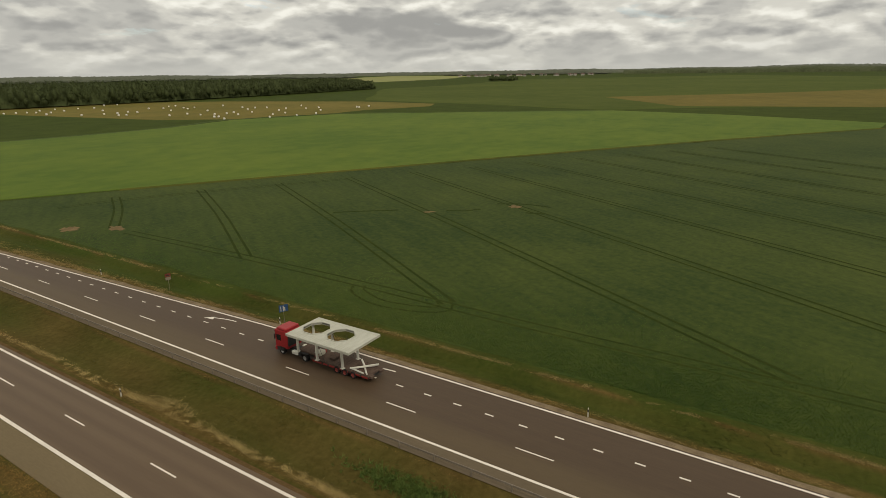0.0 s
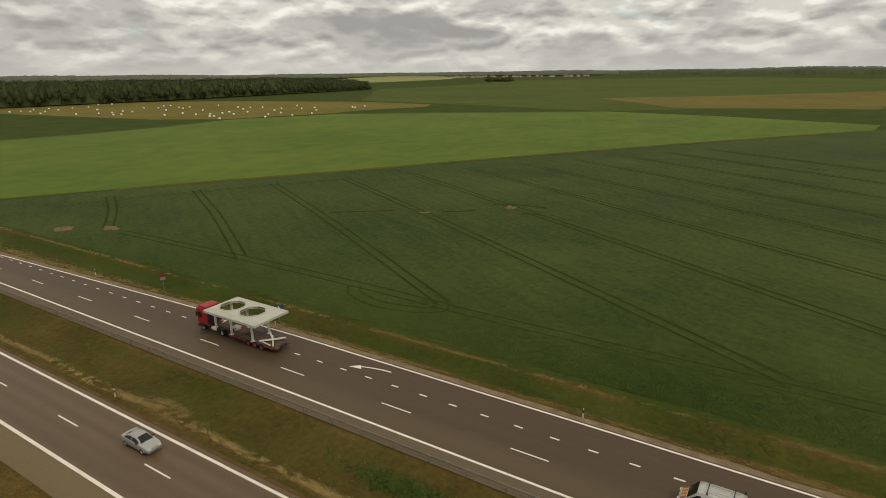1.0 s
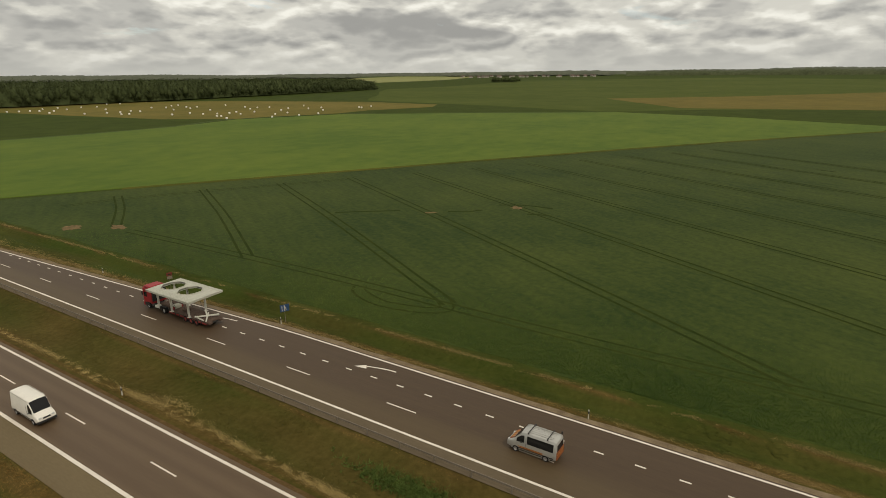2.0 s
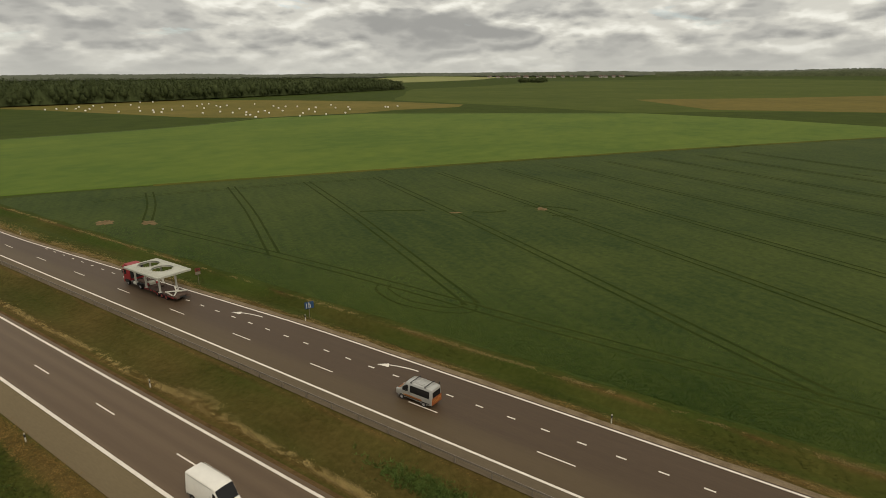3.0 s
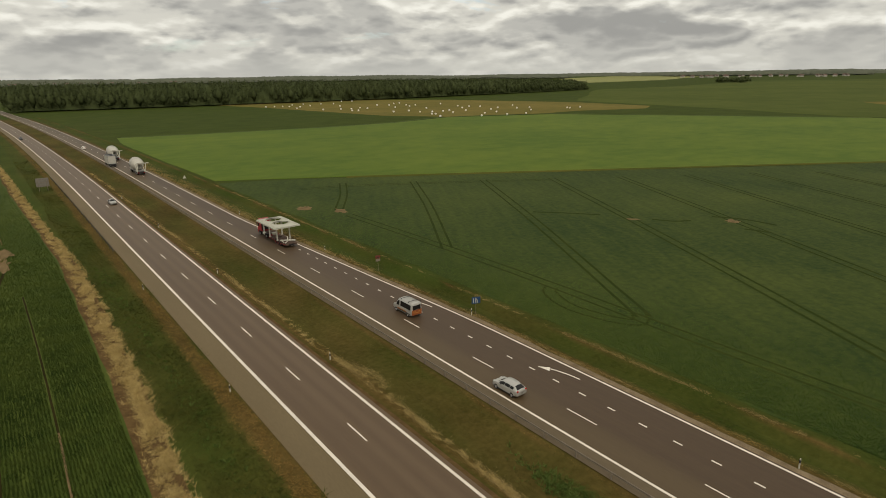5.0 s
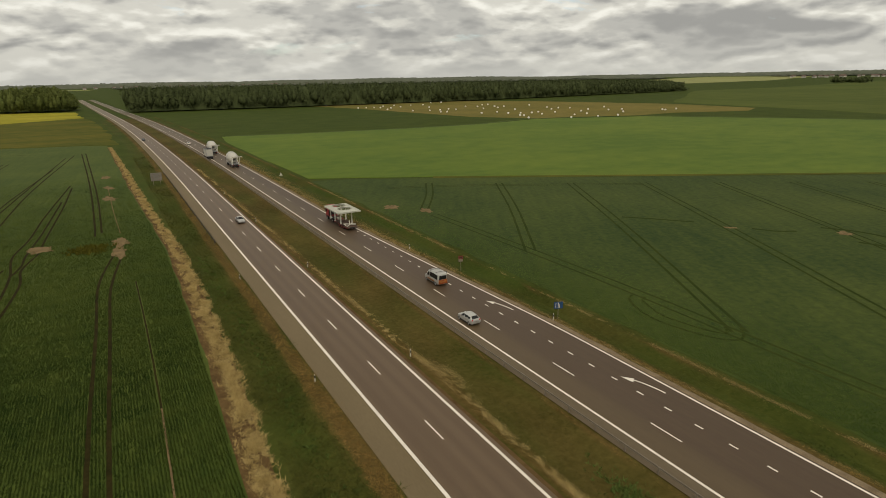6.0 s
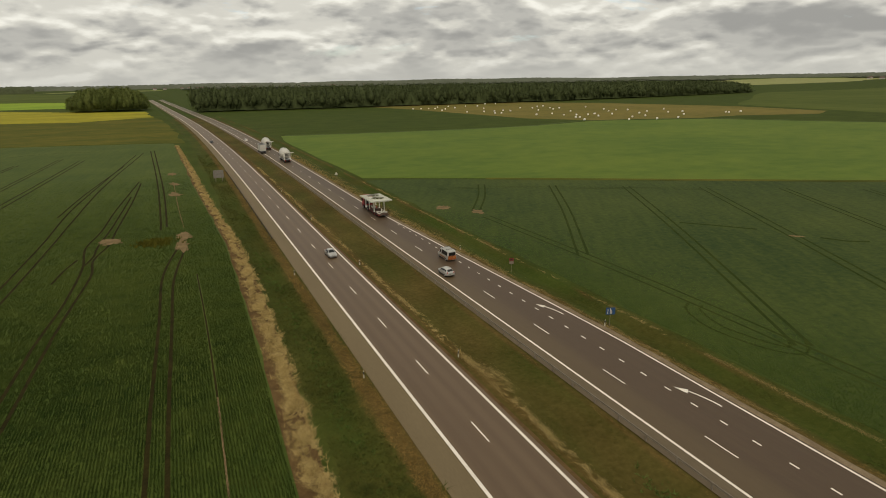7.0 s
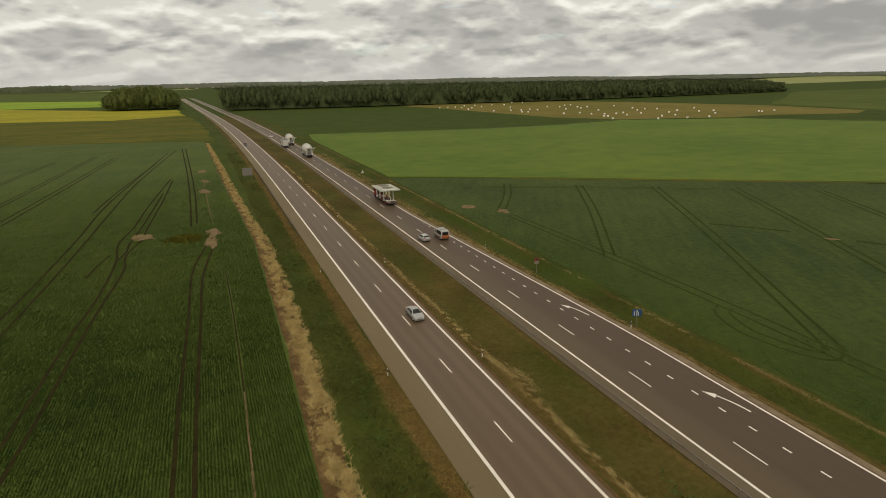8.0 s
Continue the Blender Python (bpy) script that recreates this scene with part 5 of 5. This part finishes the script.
def lorry_cab(root, y0, y1, tall, colour, w=1.22, hatch=True):
    """A cab with its front at y1."""
    c = V[colour]
    bm = block(-w, w, y0, y1 - 0.12, 0.95, tall - 0.35, 0.12)
    cab = part("cab", bm, c, root)
    bm = block(-w + 0.06, w - 0.06, y0 + 0.15, y1 - 0.45, tall - 0.40, tall, 0.18)
    part("roof_fairing", bm, c, cab)
    # black panel stands in for the shaded hollow behind the roof fairing
    if hatch:
        part("roof_shade_panel", block(-w + 0.2, w - 0.2, y0 + 0.3, y1 - 0.75, tall - 0.05, tall + 0.012, 0.005), V["plastic"], cab, "black panel for the shaded hollow behind the roof fairing")
    part("windscreen", block(-w + 0.12, w - 0.12, y1 - 0.15, y1 - 0.085, 1.95, tall - 0.75, 0.03), V["glass"], cab, "dark tinted glass")
    part("sun_visor", block(-w + 0.1, w - 0.1, y1 - 0.14, y1 + 0.08, tall - 0.72, tall - 0.62, 0.02), V["plastic"], cab)
    part("grille", block(-w + 0.25, w - 0.25, y1 - 0.14, y1 - 0.07, 1.05, 1.85, 0.03), V["plastic"], cab)
    part("bumper", block(-w, w, y1 - 0.35, y1, 0.38, 0.95, 0.08), c, cab)
    for s in (-1, 1):
        part("door_window", block(s * w - 0.015, s * w + 0.015, y1 - 1.25, y1 - 0.45, 1.95, 2.75, 0.01), V["glass"], cab, "dark tinted glass")
        part("step", block(s * (w - 0.12) - 0.1, s * (w - 0.12) + 0.1, y0 + 0.9, y1 - 0.35, 0.45, 0.9, 0.03), V["plastic"], cab)
        part("mirror", block(s * (w + 0.16) - 0.1, s * (w + 0.16) + 0.1, y1 - 0.32, y1 - 0.2, 2.1, 2.8, 0.04), V["plastic"], cab)
        part("headlight", block(s * (w - 0.3) - 0.22, s * (w - 0.3) + 0.22, y1 - 0.1, y1 + 0.02, 0.6, 0.82, 0.03), V["lamp"], cab, "clear glass headlight")
        part("wing", block(s * (w - 0.17) - 0.18, s * (w - 0.17) + 0.18, y1 - 1.95, y1 - 0.85, 1.0, 1.12, 0.03), V["plastic"], cab)
    return cab


def octagon(cx, cy, r):
    return [(cx + r * math.cos(math.pi * (i + 0.5) / 4), cy + r * math.sin(math.pi * (i + 0.5) / 4)) for i in range(8)]


def deck_plate(x0, x1, y0, y1, holes, r, z0, z1):
    """A slab with eight-sided holes, made of whole strips and one framed cell for each hole."""
    bm = bmesh.new()
    cuts = [y0]
    for cx, cy in holes:
        cuts += [cy - r - 0.15, cy + r + 0.15]
    cuts.append(y1)

    def quad(pts, z, flip):
        f = [bm.verts.new((x, y, z)) for x, y in pts]
        bm.faces.new(f[::-1] if flip else f)

    for z, flip in ((z1, False), (z0, True)):
        for i in range(len(cuts) - 1):
            a, b = cuts[i], cuts[i + 1]
            if i % 2 == 0:
                quad([(x0, a), (x1, a), (x1, b), (x0, b)], z, flip)
                continue
            cx, cy = holes[i // 2]
            s = r + 0.15
            quad([(x0, a), (cx - s, a), (cx - s, b), (x0, b)], z, flip)
            quad([(cx + s, a), (x1, a), (x1, b), (cx + s, b)], z, flip)
            o = octagon(cx, cy, r)
            sq = [(cx + s, cy + s), (cx - s, cy + s), (cx - s, cy - s), (cx + s, cy - s)]
            for k in range(4):
                p, q = o[2 * k], o[2 * k + 1]
                nxt = o[(2 * k + 2) % 8]
                quad([p, (sq[k]), q], z, flip)
                quad([q, sq[k], sq[(k + 1) % 4], nxt], z, flip)
    for cx, cy in holes:
        o = octagon(cx, cy, r)
        for k in range(8):
            p, q = o[k], o[(k + 1) % 8]
            bm.faces.new([bm.verts.new(v) for v in ((*p, z0), (*q, z0), (*q, z1), (*p, z1))])
    for p, q in (((x0, y0), (x1, y0)), ((x1, y0), (x1, y1)), ((x1, y1), (x0, y1)), ((x0, y1), (x0, y0))):
        bm.faces.new([bm.verts.new(v) for v in ((*p, z0), (*q, z0), (*q, z1), (*p, z1))])
    bmesh.ops.remove_doubles(bm, verts=bm.verts, dist=0.001)
    return bm


def heavy_truck():
    """A tractor and low loader with a steel platform on legs; y runs from the tail at 0 to the front at 16."""
    root = thing("low_loader_truck", "red low-loader truck on the road carrying a white platform", "truck")
    cab = lorry_cab(root, 13.55, 16.0, 3.75, "red", 1.24, hatch=False)
    part("side_deflector", block(-1.2, 1.2, 13.35, 13.55, 1.4, 3.3, 0.04), V["plastic"], cab)
    part("chassis", block(-0.45, 0.45, 9.6, 15.6, 0.62, 0.98, 0.03), V["plastic"], root)
    for s in (-1, 1):
        part("fuel_tank", block(s * 0.95 - 0.27, s * 0.95 + 0.27, 11.9, 13.0, 0.5, 0.95, 0.1), V["leg"], root, "pale metal tank")
        part("battery_box", block(s * 0.95 - 0.25, s * 0.95 + 0.25, 11.3, 11.8, 0.5, 0.95, 0.04), V["plastic"], root)
        part("mudguard", block(s * 1.0 - 0.27, s * 1.0 + 0.27, 10.05, 11.2, 1.06, 1.12, 0.02), V["plastic"], root)
    bed = part("trailer_bed", block(-1.36, 1.36, 0.0, 9.2, 0.78, 0.92, 0.02), V["plank"], root, "worn timber trailer deck")
    for i in range(18):
        part("plank", block(-1.30, 1.30, 0.12 + i * 0.5, 0.58 + i * 0.5, 0.923, 0.95), V["plank"], bed)
    part("gooseneck", block(-0.9, 0.9, 8.9, 12.0, 1.05, 1.32, 0.05), V["plank"], root, "dark timber-topped gooseneck")
    part("gooseneck_drop", block(-0.9, 0.9, 8.7, 9.2, 0.6, 1.3, 0.05), V["chassis_red"], root)
    for s in (-1, 1):
        part("side_rail", block(s * 1.33 - 0.06, s * 1.33 + 0.06, 0.1, 9.1, 0.56, 0.78, 0.02), V["chassis_red"], root)
        part("tail_light", block(s * 1.1 - 0.16, s * 1.1 + 0.16, -0.05, 0.02, 0.62, 0.75), V["tail"], root, "red tail light")
    part("tail_beam", block(-1.36, 1.36, -0.03, 0.18, 0.55, 0.78, 0.02), V["plastic"], root)
    part("load_pile", block(-0.6, 0.5, 8.5, 9.5, 0.95, 1.5, 0.12), V["seam"], root, "pale tarpaulin bundle")
    for s in (-1, 1):
        for y in (1.2, 3.0, 6.4, 7.4):
            part("stake_pocket", block(s * 1.40 - 0.04, s * 1.40 + 0.04, y - 0.08, y + 0.08, 0.6, 0.9), V["plastic"], root)
        for y0, y1 in ((4.4, 5.7), (7.0, 8.2)):
            bm = bmesh.new()
            rod(bm, (s * 1.3, y0, 0.95), (s * 1.42, y1, 3.9), 0.025, 5)
            part("lashing_chain", bm, V["plastic"], root, "dark lashing chain")
    part("tool_box", block(-0.5, 0.5, 6.2, 7.0, 0.95, 1.25, 0.03), V["plank"], root)
    part("ramp", block(-1.2, -0.6, -0.35, 0.0, 0.6, 0.9, 0.02), V["plank"], root)
    part("ramp", block(0.6, 1.2, -0.35, 0.0, 0.6, 0.9, 0.02), V["plank"], root)
    wheels = []
    for y in (14.75, 10.6):
        for s in (-1, 1):
            wheels.append(wheel_mesh("wheel", 0.5, 0.34 if y > 12 else 0.5, V["rim"], (s * 1.03, y, 0.5), root))
    for y in (5.0, 3.7, 2.4):
        for s in (-1, 1):
            wheels.append(wheel_mesh("wheel", 0.47, 0.42, V["red_rim"], (s * 1.24, y, 0.47), root))
    return root, wheels


def platform(parent_pose):
    root = thing("steel_platform", "white steel platform with two octagonal openings on legs", "platform", at=parent_pose)
    holes = [(0.25, 5.45), (0.25, 9.55)]
    x0, x1, y0, y1 = -2.95, 3.0, 1.45, 11.85
    top = part("deck", deck_plate(x0, x1, y0, y1, holes, 1.80, 4.22, 4.34), V["cream"], root)
    for i in range(25):
        y = y0 + 0.25 + i * 0.41
        part("seam", block(x0 + 0.1, -1.80, y, y + 0.05, 4.341, 4.36), V["seam"], top)
        part("seam", block(2.30, x1 - 0.1, y, y + 0.05, 4.341, 4.36), V["seam"], top)
    for cx, cy in holes:
        o, p = octagon(cx, cy, 1.80), octagon(cx, cy, 1.92)
        bm = bmesh.new()
        for k in range(8):
            j = (k + 1) % 8
            for q in (((*o[k], 4.44), (*o[j], 4.44), (*p[j], 4.44), (*p[k], 4.44)), ((*p[k], 4.34), (*p[j], 4.34), (*p[j], 4.44), (*p[k], 4.44)), ((*o[k], 4.1), (*o[j], 4.1), (*o[j], 4.44), (*o[k], 4.44))):
                bm.faces.new([bm.verts.new(v) for v in q])
        bmesh.ops.remove_doubles(bm, verts=bm.verts, dist=0.001)
        part("opening_rim", bm, V["cream"], top, "raised rim of the opening")
    for name, b in (("edge_beam", (x0, x0 + 0.12, y0, y1)), ("edge_beam", (x1 - 0.12, x1, y0, y1)), ("edge_beam", (x0 + 0.12, x1 - 0.12, y0, y0 + 0.12)), ("edge_beam", (x0 + 0.12, x1 - 0.12, y1 - 0.12, y1))):
        part(name, block(*b, 4.02, 4.225, 0.01), V["cream"], root)
    for y in (1.9, 3.9, 7.8, 11.4):
        part("cross_beam", block(x0 + 0.15, x1 - 0.15, y - 0.08, y + 0.08, 4.0, 4.215, 0.01), V["cream"], root)
    for y, z in ((4.0, 0.95), (8.2, 0.95), (11.5, 1.32)):
        for s in (-1, 1):
            x = s * 1.45 + 0.05
            part("leg", block(x - 0.13, x + 0.13, y - 0.13, y + 0.13, z, 4.02, 0.03), V["leg"], root)
            part("foot_plate", block(x - 0.24, x + 0.24, y - 0.24, y + 0.24, z, z + 0.05), V["leg"], root)
            bm = bmesh.new()
            rod(bm, (x, y, 4.0), (x + s * 0.9, y, 4.05), 0.07)
            part("bracket", bm, V["leg"], root)
    return root


def brace(parent_pose):
    root = thing("steel_brace", "white steel cross brace lying on the trailer deck", "brace", at=parent_pose)
    for a, b in (((-1.15, 0.4, 1.05), (1.1, 2.9, 1.05)), ((1.15, 0.5, 1.22), (-1.05, 2.6, 1.22)), ((-1.1, 3.1, 1.08), (1.1, 0.3, 1.4)), ((-1.2, 0.9, 1.05), (-0.9, 3.2, 1.05)), ((0.0, 1.6, 1.2), (0.15, 2.2, 2.0))):
        bm = bmesh.new()
        rod(bm, a, b, 0.11, 6)
        part("beam", bm, V["leg"], root)
    return root


def mixer(label):
    """An oversize lorry with a large white drum and pouring frame at its tail; tail at y = 0."""
    root = thing("drum_truck", label, "heavy lorry", "drum lorries driving ahead")
    cab = lorry_cab(root, 12.2, 14.4, 3.4, "dull_white", 1.24)
    part("chassis", block(-0.7, 0.7, 0.2, 13.8, 0.75, 1.15, 0.03), V["plastic"], root)
    part("cradle", block(-1.5, 1.5, 2.0, 10.5, 1.15, 1.5, 0.05), V["grey"], root)
    d = part("drum", lathe([(0.5, 4.4), (1.5, 4.0), (2.1, 2.7), (2.35, 1.1), (2.35, -0.6), (1.75, -2.7), (1.0, -4.2), (0.5, -4.4)], 24), V["dull_white"], root, "white rounded drum", smooth=True)
    d.rotation_euler = (0, radians(-7), radians(90))
    d.location = (0, 6.6, 3.6)
    for y, r in ((6.0, 2.37), (7.7, 2.37)):
        b = part("band", lathe([(r, -0.08), (r + 0.05, -0.08), (r + 0.05, 0.08), (r, 0.08)], 24), V["grey"], d, "grey steel band")
        b.location = (y - 6.6, 0, 0)
    part("hopper", block(-0.9, 0.9, 0.9, 2.3, 4.0, 4.7, 0.15), V["dull_white"], root)
    part("chute", block(0.6, 3.0, 0.3, 0.9, 4.2, 4.5, 0.1), V["dull_white"], root)
    for s in (-1, 1):
        for a, b in (((s * 1.3, 0.6, 1.1), (s * 0.8, 1.3, 4.2)), ((s * 1.3, 0.5, 1.1), (s * 1.9, 0.6, 4.3)), ((s * 1.9, 0.6, 4.3), (s * 0.8, 1.3, 4.2))):
            bm = bmesh.new()
            rod(bm, a, b, 0.14)
            part("frame_strut", bm, V["leg"], root)
        part("mudguard", block(s * 1.1 - 0.3, s * 1.1 + 0.3, 0.6, 5.2, 1.1, 1.2, 0.03), V["plastic"], root)
        part("tail_light", block(s * 1.0 - 0.2, s * 1.0 + 0.2, 0.12, 0.2, 0.8, 1.0), V["tail"], root, "red tail light")
    for y in (13.2, 11.0, 4.4, 3.0, 1.6):
        for s in (-1, 1):
            wheel_mesh("wheel", 0.5, 0.45, V["rim"], (s * 1.1, y, 0.5), root)
    return root


def box_truck():
    """A lorry with a tall white box; tail at y = 0."""
    root = thing("box_truck", "white box lorry overtaking in the fast lane", "lorry")
    lorry_cab(root, 9.3, 11.4, 3.3, "dull_white", 1.22)
    b = part("cargo_box", block(-1.5, 1.5, 1.4, 9.0, 1.25, 4.6, 0.05), V["dull_white"], root)
    for z0, z1 in ((1.25, 1.40), (4.46, 4.6)):
        part("trim", block(-1.515, 1.515, 1.385, 9.01, z0, z1), V["grey"], b)
    for s in (-1, 1):
        part("rear_door", block(s * 0.70 - 0.67, s * 0.70 + 0.67, 1.35, 1.4, 1.45, 4.4, 0.01), V["dull_white"], b)
        part("corner_post", block(s * 1.46 - 0.07, s * 1.46 + 0.07, 1.33, 1.42, 1.41, 4.45), V["grey"], b)
    part("chassis", block(-0.6, 0.6, 0.0, 11.0, 0.65, 1.25, 0.03), V["plastic"], root)
    part("tail_bumper", block(-1.2, 1.2, 0.0, 0.2, 0.55, 0.8, 0.03), V["plastic"], root)
    part("tail_deck", block(-1.2, 1.2, 0.2, 1.4, 1.15, 1.25, 0.02), V["plastic"], root)
    for y in (10.2, 3.4, 2.0):
        for s in (-1, 1):
            wheel_mesh("wheel", 0.5, 0.42, V["rim"], (s * 1.05, y, 0.5), root)
    return root


truck, truck_wheels = heavy_truck()
load_platform = platform(pose(7.2, 41.3, 0))
load_brace = brace(pose(7.2, 41.3, 0))
escort = van("escort_van", "silver van with orange reflective film on its tail", "pale_silver", False, 5.15, 2.34, True)
white_van = van("panel_van", "plain white panel van with a dark windscreen", "white", True, 5.9, 2.62, False)
sedan_a = car("sedan_car", "silver saloon car coming along the western road", "sedan", "silver")
sedan_b = car("sedan_car", "grey saloon car coming past the median edge", "sedan", "silver")
hatch = car("hatchback_car", "pale silver hatchback overtaking in the fast lane", "hatch", "pale_silver")
far_dark = car("hatchback_car", "dark hatchback far off on the western road", "hatch", "dark")
far_white = car("hatchback_car", "white hatchback far ahead of the lorries", "hatch", "white")
mixer_a = mixer("heavy lorry carrying a large white rounded drum")
mixer_b = mixer("heavy lorry with a white drum beside a box lorry")
lorry = box_truck()


def motions():
    """Everything drives at a steady pace along its lane."""
    times = [0, 1, 2, 3, 4, 5, 6, 7, 8]

    def drive(ob, x_at, y_at, back=False):
        rows = []
        for t in times:
            y0, y1 = y_at(t), y_at(t) + 1.0
            x0, x1 = x_at(t) + float(bend(y0)), x_at(t) + float(bend(y1))
            rows.append((t, pose(x0, y0, 0.012, 0, 0, math.degrees(math.atan2(x0 - x1, 1.0)) + (180 if back else 0))))
        walk(ob, rows)

    for ob in (truck, load_platform, load_brace):
        drive(ob, lambda t: 7.2 - 0.08 * t, lambda t: 41.3 + 15.1 * t)
    for w in truck_wheels:
        x, y, z = w.location
        r = z
        walk(w, [(f / 30, pose(x, y, z, -math.degrees(15.1 * f / 30 / r))) for f in range(0, 241)])
    drive(escort, lambda t: float(np.interp(t, [0, 2, 3, 4, 5, 6.5, 8], [4.2, 4.35, 4.75, 5.25, 5.65, 6.0, 6.2])), lambda t: 27.8 + 17.25 * (t - 2.5) + 0.45 * max(0.0, 2.5 - t) ** 2)
    drive(white_van, lambda t: -18.65, lambda t: 54.3 - 27.7 * (t - 2.5), True)
    drive(sedan_a, lambda t: -15.05, lambda t: 52.7 - 38.2 * (t - 1), True)
    drive(sedan_b, lambda t: -14.9, lambda t: 80.7 - 37.9 * (t - 8), True)
    drive(hatch, lambda t: float(np.interp(t, [0, 5, 8], [1.4, 1.45, 1.85])), lambda t: 30.75 + 26.2 * (t - 4.5))
    drive(far_dark, lambda t: -19.3, lambda t: 362 - 28 * (t - 8), True)
    drive(far_white, lambda t: 0.9, lambda t: 353 + 15 * (t - 4.5))
    drive(mixer_a, lambda t: 4.0, lambda t: 239.5 + 13.3 * (t - 4.5))
    drive(mixer_b, lambda t: 4.8, lambda t: 290 + 16.3 * (t - 4.5))
    drive(lorry, lambda t: -0.35, lambda t: 267 + 18.8 * (t - 4.5))


motions()
